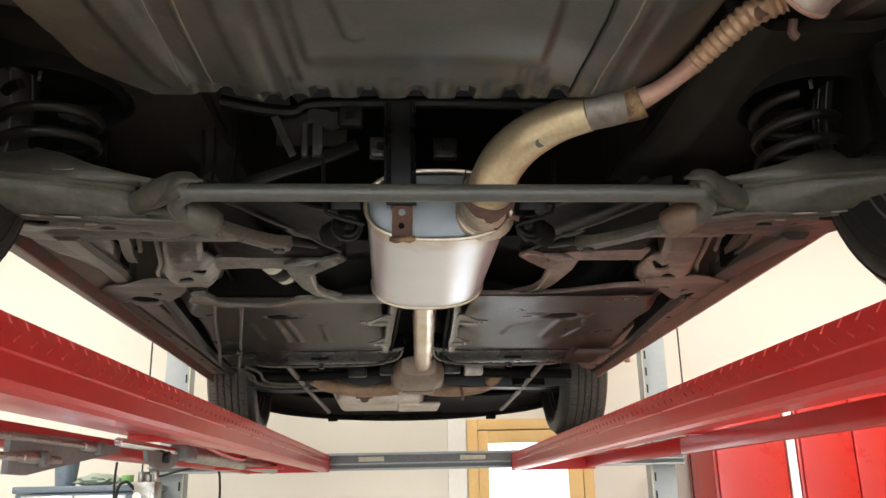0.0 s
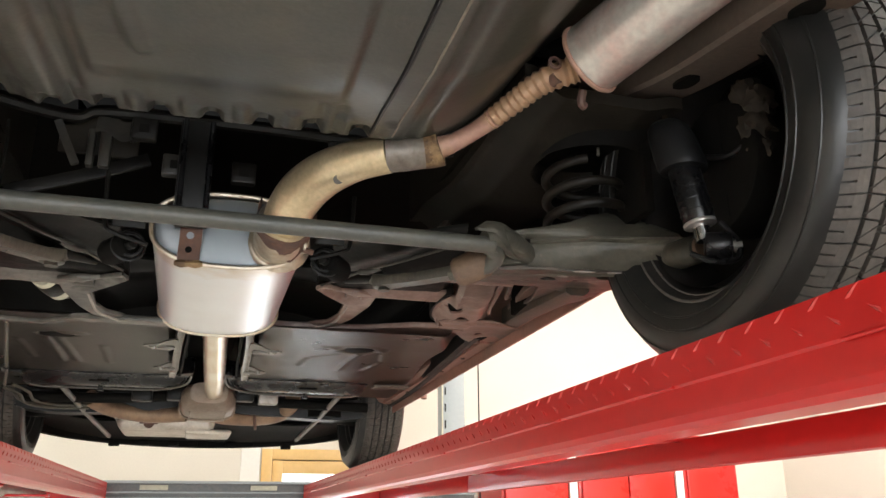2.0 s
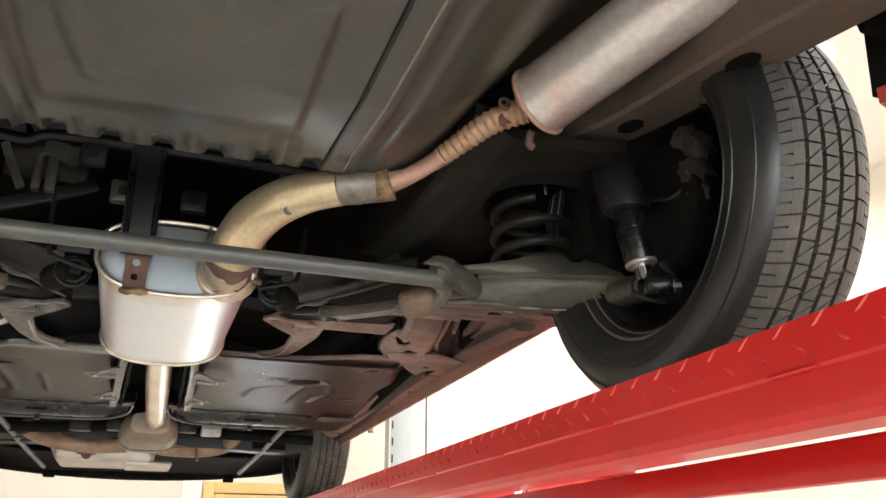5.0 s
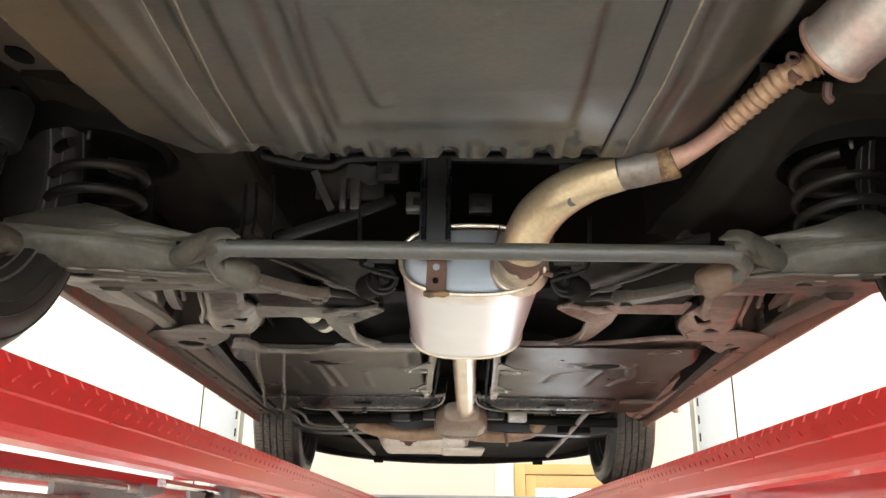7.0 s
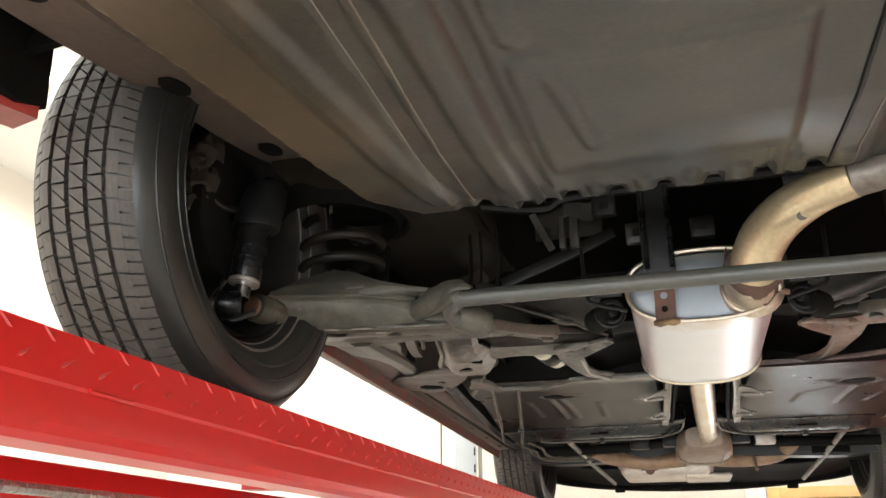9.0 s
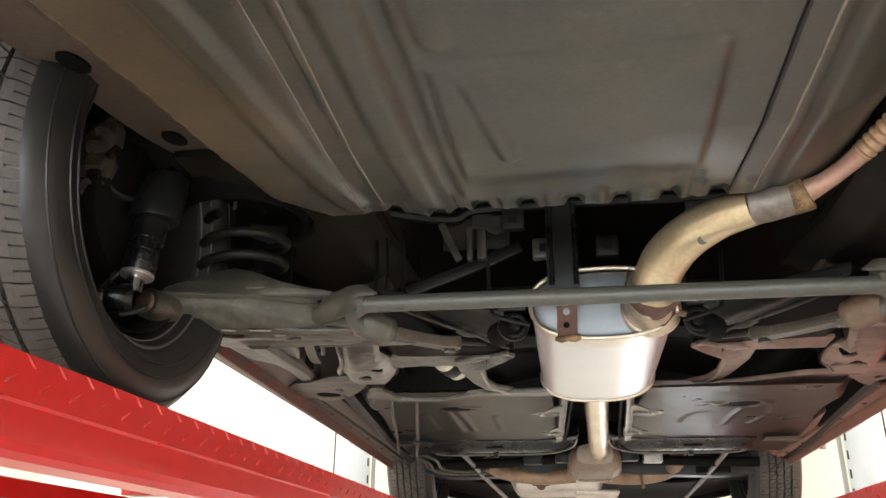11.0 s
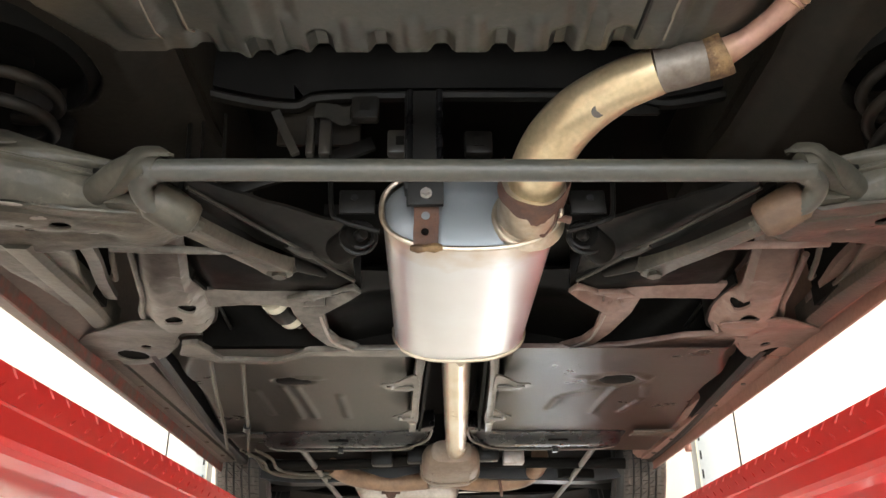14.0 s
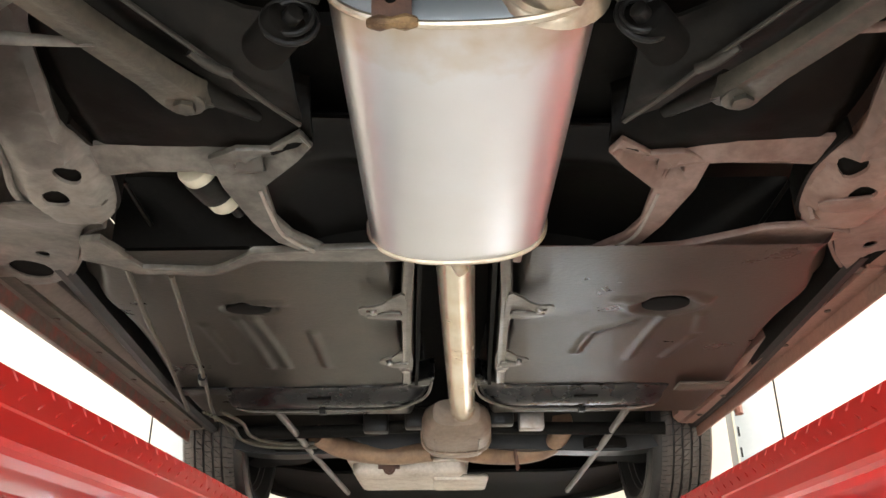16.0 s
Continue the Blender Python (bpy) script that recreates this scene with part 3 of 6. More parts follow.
# ---- the lift ----
lift = thing("car_lift", "red four-post car lift with tread plate runways and grey posts", "car lift", (0, 0, 0))
RY0, RY1 = -0.35, 5.06
for s in (-1, 1):
    # the western runway stands a little higher than the other
    RIN, ROUT, TOPZ = (0.528, 1.025, 1.841) if s < 0 else (0.539, 1.035, 1.831)
    rb = bmesh.new()
    # folded channel: deck with inner and outer skirts, lower flanges turned inwards
    prof = [(RIN, TOPZ), (RIN, TOPZ - 0.043), (RIN + 0.003, TOPZ - 0.046), (RIN + 0.003, TOPZ - 0.078), (RIN + 0.006, TOPZ - 0.087), (RIN + 0.014, TOPZ - 0.093), (RIN + 0.05, TOPZ - 0.095),
            (RIN + 0.05, TOPZ - 0.089), (RIN + 0.016, TOPZ - 0.086), (RIN + 0.011, TOPZ - 0.080), (RIN + 0.009, TOPZ - 0.012), (ROUT, TOPZ - 0.012), (ROUT, TOPZ)]
    rings(rb, [[V(s * x, y, z) for x, z in prof] for y in (RY0, RY0 + 2.6, RY1)])
    run = part("runway", rb, RED, lift, "red painted runway with raised tread plate edge", smooth=False)
    for y0, y1, zz in ((RY0, 3.28, 0.0), (3.285, RY1, 0.004)):
        part("outer_rail", box(min(s * 0.985, s * 1.015), max(s * 0.985, s * 1.015), y0, y1, 1.739 + zz, 1.802 + zz, 0.006), RED, run, "red box rail along the runway")
    # added, unseen from below: greys the light that the red deck throws up
    part("deck_wear", box(min(s * (RIN + 0.03), s * (ROUT - 0.04)), max(s * (RIN + 0.03), s * (ROUT - 0.04)), RY0 + 0.02, RY1 - 0.02, TOPZ - 0.001, TOPZ + 0.0025), DECK, run, "added grey sheet that tones down the red bounce off the deck")
    # raised comma-shaped lugs of the tread plate on the inner fold and the deck
    lg = bmesh.new()
    y, k = RY0 + 0.02, 0
    while y < RY1 - 0.02:
        for row in range(2):
            zc = TOPZ - 0.007 - 0.021 * row
            up = 1 if row else -1
            c = V(s * RIN, y + 0.022 * row, zc)
            along = V(0, 0.82, 0.57 * up).normalized()
            cross = V(0, -along.z, along.y)
            ap = [c + V(-s * 0.0016, 0, 0) + along * 0.007, c + V(-s * 0.0016, 0, 0) - along * 0.007]
            bow = V(0, 0.0035 * up, 0.002)
            ring_ = [c + along * 0.0105 + bow, c + cross * 0.0024 - bow * 0.6, c - along * 0.0105 + bow, c - cross * 0.0022 - bow * 0.6]
            vs = [lg.verts.new(p) for p in ring_]
            aa = [lg.verts.new(p) for p in ap]
            lg.faces.new((vs[0], vs[1], aa[0]))
            lg.faces.new((vs[1], aa[1], aa[0]))
            lg.faces.new((vs[1], vs[2], aa[1]))
            lg.faces.new((vs[2], vs[3], aa[1]))
            lg.faces.new((vs[3], aa[0], aa[1]))
            lg.faces.new((vs[3], vs[0], aa[0]))
        y += 0.049
        k += 1
    part("tread_pattern", lg, LUG, run, kind="stuff")
    for yy in frange(RY0 + 0.3, RY1 - 0.3, 14):
        part("weld_bead", tube([(s * (RIN - 0.001), yy - 0.03, TOPZ - 0.0445), (s * (RIN - 0.002), yy, TOPZ - 0.045), (s * (RIN - 0.001), yy + 0.03, TOPZ - 0.0445)], 0.0022, 6, 3), RED, run)
    for yy in (0.4, 1.7, 3.0, 4.3):
        part("stiffener", box(min(s * (RIN + 0.011), s * (ROUT - 0.011)), max(s * (RIN + 0.011), s * (ROUT - 0.011)), yy, yy + 0.05, TOPZ - 0.034, TOPZ - 0.0125), RED, run)
    part("end_plate", box(min(s * RIN, s * ROUT), max(s * RIN, s * ROUT), RY1, RY1 + 0.008, TOPZ - 0.095, TOPZ), RED, run)

# grey cross beams between the posts
for by in (5.10, -0.50):
    cb = part("crossbeam", box(-1.58, 1.58, by, by + 0.10, 1.760, 1.848, 0.006), DARKGREY, lift, "grey painted steel cross beam with two flanges")
    for z0, z1 in ((1.752, 1.764), (1.786, 1.794), (1.838, 1.852)):
        part("beam_flange", box(-1.58, 1.58, by - 0.030, by, z0, z1, 0.002), GREYP, cb)
    for bx in (-0.36, 0.24):
        part("slot_plate", box(bx, bx + 0.15, by - 0.005, by - 0.0005, 1.803, 1.830, 0.002), PALE, cb, "pale plate behind a slot")
    for bx in (-0.47, 0.0, 0.46):
        part("bolt", hexbolt((bx, by, 1.775), (0, -1, 0), 0.008, 0.006), DARKGREY, cb)
for px in (-1.468, 1.468):
    for py in (5.22, -0.62):
        s = 1 if px > 0 else -1
        bx = box(px - 0.075, px + 0.075, py - 0.06, py + 0.06, 0.012, 2.75, 0.008)
        post = part("post", bx, GREYP, lift, "tall grey painted steel post")
        part("base_plate", box(px - 0.17, px + 0.17, py - 0.15, py + 0.15, 0, 0.012), GREYP, post)
        part("lock_ladder", box(px - s * 0.075 - 0.004, px - s * 0.075 + 0.004, py - 0.07, py - 0.061, 0.3, 2.7), PALE, post)
        for k in range(22):
            part("lock_slot", box(px - s * 0.055 - 0.005, px - s * 0.055 + 0.005, py - 0.062, py - 0.0601, 0.4 + k * 0.105, 0.45 + k * 0.105), BOOT, post)
        part("cable", tube([(px + s * 0.17, py - 0.05, 0.05), (px + s * 0.17, py - 0.05, 2.7)], 0.005, 8, 1), BOOT, post)

# hydraulics under the western runway
def upright_plate(x, t, pts):
    bm = bmesh.new()
    return rings(bm, [[V(x, y, z) for y, z in pts], [V(x + t, y, z) for y, z in pts]])


hyd = part("pulley_bracket", upright_plate(-0.806, 0.012, [(1.70, 1.747), (2.0, 1.752), (2.30, 1.750), (2.31, 1.737), (2.15, 1.716), (1.78, 1.667), (1.70, 1.668)]), DARKGREY, lift, "grey steel bracket for the lifting cables", smooth=False)
for zc, y1 in ((1.737, 2.1), (1.700, 1.80)):
    part("lifting_cable", tube([(-0.79, RY0 + 0.1, zc), (-0.79, y1, zc)], 0.0062, 10, 1), STEEL, lift, "twisted steel lifting cable")
    th = bmesh.new()
    for k in range(110):
        cyl((-0.79, 0.55 + k * 0.0125, zc), (-0.79, 0.558 + k * 0.0125, zc), 0.0076, 8, th)
    part("cable_lay", th, STEEL, lift, kind="stuff")
    part("cable_socket", cyl((-0.79, y1 - 0.06, zc), (-0.79, y1 + 0.03, zc), 0.0105, 14, bevel=0.003), STEEL, lift)
    part("bracket_pin", cyl((-0.792, y1 + 0.02, zc), (-0.772, y1 + 0.02, zc), 0.016, 16, bevel=0.003), DARKGREY, hyd)
part("roller_plate", upright_plate(-0.806, 0.012, [(2.52, 1.752), (2.86, 1.752), (2.84, 1.722), (2.74, 1.703), (2.64, 1.703), (2.54, 1.722)]), DARKGREY, lift, "rounded grey plate with a roller pin", smooth=False)
part("roller_pin", cyl((-0.795, 2.69, 1.738), (-0.775, 2.69, 1.738), 0.018, 16, bevel=0.003), BOOT, lift)
cylinder = part("hydraulic_cylinder", cyl((-0.80, 3.0, 1.762), (-0.80, 4.75, 1.762), 0.028, 20, bevel=0.004), STEEL, lift, "pale hydraulic lifting cylinder")
part("piston_rod", cyl((-0.80, 2.3, 1.762), (-0.80, 3.0, 1.762), 0.012, 14), CHROME, cylinder)
part("clevis", box(-0.83, -0.77, 2.86, 3.0, 1.74, 1.785, 0.006), DARKGREY, cylinder)
part("cable_guard", tube([(-0.72, 2.75, 1.79), (-0.70, 3.1, 1.762), (-0.68, 3.32, 1.757), (-0.68, 3.34, 1.79)], 0.008, 8, 6), RED, lift, "red bent guard rod")
part("cable_guard", box(-0.92, -0.62, 3.9, 3.94, 1.735, 1.745, 0.002), RED, lift)
valve = part("valve_block", box(-1.42, -1.31, 4.35, 4.47, 1.60, 1.70, 0.008), VALVE, lift, "chromed hydraulic valve block with fittings")
for dx, dz, r in ((-0.03, -0.03, 0.016), (0.035, -0.03, 0.013), (0.0, -0.055, 0.012)):
    part("fitting", hexbolt((-1.365 + dx, 4.35, 1.66 + dz), (0, -1, 0), r, 0.03, r * 1.3), CHROME, valve)
for dx, h in ((-0.032, 0.05), (0.005, 0.035), (0.04, 0.05)):
    part("fitting", cyl((-1.365 + dx, 4.40, 1.70), (-1.365 + dx, 4.40, 1.70 + h), 0.016, 14, bevel=0.002), VALVE, valve)
part("valve_cap", cyl((-1.39, 4.44, 1.70), (-1.39, 4.44, 1.75), 0.022, 16, bevel=0.003), DARKGREY, valve)
part("label_tag", cyl((-1.47, 4.42, 1.70), (-1.47, 4.42, 1.735), 0.03, 18, bevel=0.003), GREEN, valve, "green and yellow cap")
part("hose", tube([(-1.41, 4.36, 1.66), (-1.455, 4.34, 1.70), (-1.50, 4.36, 1.62), (-1.49, 4.4, 1.2)], 0.008, 10), BOOT, valve, "black hydraulic hose")
part("hose", tube([(-1.53, 4.42, 1.80), (-1.535, 4.42, 1.72), (-1.53, 4.42, 1.60), (-1.52, 4.45, 1.2)], 0.006, 10), BOOT, valve, "black hydraulic hose")
part("hose", tube([(-1.33, 4.4, 1.72), (-1.12, 4.42, 1.765), (-1.02, 4.45, 1.72), (-1.04, 4.5, 1.1)], 0.006, 10), BOOT, valve, "black hydraulic hose")

# ---- the car ----
car = thing("car", "red car raised on a lift with a dirty grey underside", "car", (0, 0, 0))
# the car stands 1.6 degrees askew on the lift
car.matrix_basis = Matrix.Translation((0, 2.2, 0)) @ Matrix.Rotation(radians(1.58), 4, 'Z') @ Matrix.Translation((0, -2.2, 0))
LIFT_TO_CAR = car.matrix_basis.inverted()


def square(bm):
    """Takes a mesh laid out along the lift into the car's own axes."""
    bmesh.ops.transform(bm, matrix=LIFT_TO_CAR, verts=bm.verts)
    return bm


# boot floor: pressed tub with lengthwise beads and a scalloped front edge
NOTCH = [-0.308 + 0.0715 * k for k in range(8)]


def tub(x, y):
    z = 2.166 + 0.10 * max(0.0, y - 0.95) - 0.03 * max(0.0, 0.75 - y)
    if x < 0:
        b = 0.478 - 0.065 * sstep(1.08, 1.225, y) + 0.12 * max(0.0, 1.03 - max(y, 0.5))
        rise = 0.008
        z += rise * sstep(b - 0.22, b + 0.01, -x) + 0.12 * sstep(b, b + 0.022, -x)
    else:
        z += 0.02 * sstep(0.26, 0.34, x) + 0.22 * sstep(0.31, 0.57, x)
    z += 0.05 * sstep(1.205, 1.235, y)
    z -= 0.009 * bead(x, y, -0.246, 0.2, -0.241, 1.2, 0.030)
    z += 0.007 * bead(x, y, -0.205, 0.2, -0.200, 1.2, 0.018)
    z += 0.004 * sstep(-0.352, -0.348, x + 0.035 * (y - 1.142)) * sstep(-0.317, -0.321, x + 0.032 * (y - 1.142))
    z -= 0.009 * bead(x, y, -0.44, 0.2, -0.365, 1.15, 0.032)
    z += 0.005 * bead(x, y, 0.275, 0.2, 0.27, 1.2, 0.017)
    for n in NOTCH:
        z += 0.014 * bead(x, y, n, 1.175, n, 1.26, 0.017)
        z -= 0.005 * bead(x, y, n + 0.04, 1.145, n + 0.04, 1.19, 0.013)
    for n in (0.13, 0.155):
        z += 0.004 * bead(x, y, n, 1.10, n, 1.2, 0.010)
    z -= 0.006 * sstep(-0.175, -0.165, x) * sstep(0.155, 0.145, x) * sstep(0.76, 0.770, y) * sstep(1.10, 1.03, y)
    z -= 0.005 * bead(x, y, -0.16, 0.60, -0.155, 0.72, 0.02)
    z -= 0.005 * bead(x, y, -0.125, 0.80, -0.10, 0.98, 0.016)
    # shallow dents
    z += 0.0032 * noise.noise(V(x * 5, y * 5, 0.3)) + 0.0014 * noise.noise(V(x * 14, y * 14, 1.3))
    return z


LAID = True
floor_pan = part("boot_floor", field(frange(-0.66, 0.66, 300), frange(-0.1, 1.225, 210), tub, 0.03), PANEL, car, "grey-brown coated pressed steel boot floor")
for x0, x1, m_, r_, lb_ in ((-0.312, -0.352, SEAL, 0.0011, "thin line of pale sealant"), (-0.272, -0.316, SEAL, 0.0015, "thin line of pale sealant"), (0.256, 0.240, SEAL, 0.0018, "thin line of pale sealant"), (0.222, 0.208, BOOT, 0.0036, "narrow dark seam")):
    part("seam_line", tube([(x0 + (x1 - x0) * f, 0.25 + 0.93 * f, tub(x0 + (x1 - x0) * f, 0.25 + 0.93 * f) - 0.0006) for f in frange(0, 1, 40)], r_, 6, 1), m_, floor_pan, lb_)
# black strip put in for the dark gap behind the notches
part("floor_seam", box(-0.42, 0.36, 1.205, 1.218, 2.24, 2.29), BLACK, floor_pan)
LAID = False
# added black boxes keep light from above out of the underside
part("underbody_shell", box(-0.80, 0.80, 1.24, 4.6, 2.43, 2.46), BLACK, car, "added black cover that blocks light above the suspension")
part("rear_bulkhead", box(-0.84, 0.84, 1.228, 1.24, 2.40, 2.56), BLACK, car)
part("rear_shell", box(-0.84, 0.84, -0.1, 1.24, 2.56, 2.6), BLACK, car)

for s in (-1, 1):
    # rear body rail with oval holes, bending inwards ahead of the wheel
    lift_ = 0.013 if s > 0 else 0.0
    rail = part("body_rail", tube([(s * 0.655, -0.1, 2.13), (s * 0.648, 0.5, 2.18 + lift_), (s * 0.643, 0.8, 2.227 + lift_), (s * 0.64, 1.05, 2.266 + lift_), (s * 0.60, 1.2, 2.285 + lift_), (s * 0.54, 1.36, 2.29 + lift_), (s * 0.50, 1.5, 2.28 + lift_), (s * 0.49, 1.75, 2.25)], 1.0, steps=6,
                profile=[(-0.038, 0.006), (-0.032, 0.0), (0.046, 0.0), (0.052, 0.006), (0.052, 0.13), (-0.038, 0.13)] if s > 0 else [(-0.052, 0.006), (-0.046, 0.0), (0.032, 0.0), (0.038, 0.006), (0.038, 0.13), (-0.052, 0.13)]), RAILM, car, "brown painted body rail with oval holes")
    for hy, hz in ((0.53, 2.1845), (0.785, 2.2245), (1.045, 2.2652)):
        hz += lift_
        # black ovals laid on the rail in place of shaded openings
        part("rail_hole", tube([(s * 0.643, hy - 0.028, hz - 0.0073), (s * 0.643, hy, hz - 0.003), (s * 0.643, hy + 0.028, hz + 0.0013)], 1.0, steps=5, radii=[0.3, 0.9, 1.0, 0.9, 0.3], profile=[(-0.015, -0.0015), (0.015, -0.0015), (0.015, 0.006), (-0.015, 0.006)]), BLACK, rail, "dark oval hole")
    part("rail_wall", box(min(s * 0.61, s * 0.63), max(s * 0.61, s * 0.63), -0.1, 1.2, 2.30, 2.57), BLACK, rail)
    def housing(x, y):
        d = math.hypot(abs(x) - 0.592, y - 1.295)
        z = 2.262 - 0.024 * sstep(1.15, 1.30, y) - 0.012 * sstep(0.66, 0.60, abs(x)) + 0.03 * sstep(0.47, 0.41, abs(x)) + 0.03 * sstep(1.45, 1.7, y)
        return z + 0.09 * sstep(0.095, 0.079, d)

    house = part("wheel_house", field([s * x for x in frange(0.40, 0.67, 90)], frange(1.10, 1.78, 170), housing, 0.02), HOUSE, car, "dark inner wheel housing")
    cup = bmesh.new()
    pcx = -0.624 if s < 0 else 0.596
    rings(cup, [[V(pcx + r * math.cos(a), 1.295 + r * math.sin(a), z) for a in frange(0, 2 * math.pi * 31 / 32, 31)] for r, z in ((0.134, 2.262), (0.110, 2.231), (0.106, 2.228), (0.102, 2.232), (0.096, 2.29), (0.088, 2.35))])
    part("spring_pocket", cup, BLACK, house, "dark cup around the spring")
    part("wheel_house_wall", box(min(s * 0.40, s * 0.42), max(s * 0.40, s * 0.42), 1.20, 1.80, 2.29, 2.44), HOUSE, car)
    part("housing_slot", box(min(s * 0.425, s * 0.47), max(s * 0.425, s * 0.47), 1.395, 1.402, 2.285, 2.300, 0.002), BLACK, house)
    # black boxes added to shut out the bright wall behind the spring
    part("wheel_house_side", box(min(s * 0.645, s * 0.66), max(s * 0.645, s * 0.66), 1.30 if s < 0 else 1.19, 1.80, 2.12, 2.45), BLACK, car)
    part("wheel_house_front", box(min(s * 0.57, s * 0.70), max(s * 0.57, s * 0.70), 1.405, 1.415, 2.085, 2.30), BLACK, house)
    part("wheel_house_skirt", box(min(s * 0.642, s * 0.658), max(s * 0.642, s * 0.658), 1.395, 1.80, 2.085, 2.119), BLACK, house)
    # arch liner over the wheel
    al = bmesh.new()
    rings(al, [[V(s * x, 1.07 + r * math.cos(a), 2.15 + r * math.sin(a)) for x, r in ((0.70, 0.42), (0.87, 0.40), (0.87, 0.41), (0.70, 0.43))] for a in frange(radians(10), radians(172), 16)])
    part("arch_liner", al, BLACK, car)
    # bumper corner behind the wheel
    bc = bmesh.new()
    rings(bc, [[V(s * x, y, z) for y, z in ((0.70 - dy, 2.16 + dz), (0.66 - dy, 2.148 + dz), (0.45 - dy, 2.17 + dz), (0.05, 2.22), (0.05, 2.6), (0.62 - dy, 2.6), (0.69 - dy, 2.3))] for x, dy, dz in ((0.755, 0, 0.0), (0.78, 0.0, 0), (0.86, 0.03, 0.01))])
    part("bumper_liner", bc, BLACK, car, "black plastic liner behind the rear wheel", smooth=False)
    part("bumper_edge", tube([(s * 0.775, 0.695, 2.150), (s * 0.80, 0.60, 2.150), (s * 0.82, 0.40, 2.172), (s * 0.83, 0.05, 2.21)], 1.0, steps=6, profile=[(-0.022, -0.010), (0.028, -0.008), (0.03, 0.012), (-0.022, 0.006)]), mat("red_bumper_paint", (0.36, 0.05, 0.04), 0.35, 0, (0.2, 0.08, 0.06), 12, 0.6, 0.1, 60), car, "red painted lower bumper edge")

# suspension -----------------------------------------------------------
part("anti_roll_bar", tube([(-0.395, 1.332, 2.036), (-0.414, 1.310, 2.043), (-0.416, 1.285, 2.051), (-0.398, 1.268, 2.057), (-0.365, 1.264, 2.06), (0, 1.264, 2.06), (0.365, 1.264, 2.06), (0.398, 1.268, 2.057), (0.416, 1.285, 2.051), (0.414, 1.310, 2.043), (0.395, 1.332, 2.036)], 0.0138, 16, 8), BAR, car, "grey painted anti-roll bar")

STRUT = ((0.274, 1.738), (0.313, 1.760), (0.310, 1.821), (0.287, 1.906), (0.264, 1.962), (0.236, 1.996), (0.201, 1.994), (0.237, 1.941), (0.253, 1.899), (0.253, 1.821), (0.203, 1.768), (0.180, 1.734), (0.191, 1.704), (0.235, 1.746))
FRONT_LIP_L = ((0.545, 1.950), (0.514, 1.946), (0.500, 2.000), (0.488, 2.052), (0.385, 2.065), (0.362, 2.050), (0.305, 1.995), (0.142, 1.985), (0.050, 1.985), (0.050, 2.035), (0.147, 2.038), (0.300, 2.030), (0.335, 2.050), (0.362, 2.075), (0.385, 2.087), (0.495, 2.078), (0.569, 2.019))
FRONT_LIP_R = ((0.500, 1.905), (0.432, 1.914), (0.400, 1.933), (0.328, 1.972), (0.240, 1.985), (0.133, 1.985), (0.050, 1.985), (0.050, 2.025), (0.133, 2.025), (0.255, 2.024), (0.344, 2.034), (0.424, 2.012), (0.538, 1.981), (0.560, 1.930))


def beam(path, prof, steps=6):
    """A bar whose section (rearward, up) is swept along a level path, facing the rear of the car."""
    bm = bmesh.new()
    P = smooth_path(path, steps)
    loops = []
    for i, p in enumerate(P):
        d = P[min(i + 1, len(P) - 1)] - P[max(i - 1, 0)]
        n = V(d.y, -d.x, 0).normalized()
        if n.y > 0:
            n = -n
        loops.append([p + n * a + V(0, 0, b) for a, b in prof])
    return rings(bm, loops)


def lumps(x, y, size=0.002):
    """Uneven pressing and caked dirt."""
    return size * (noise.noise(V(x * 18, y * 18, 4.1)) + 0.5 * noise.noise(V(x * 47, y * 47, 2.2)))


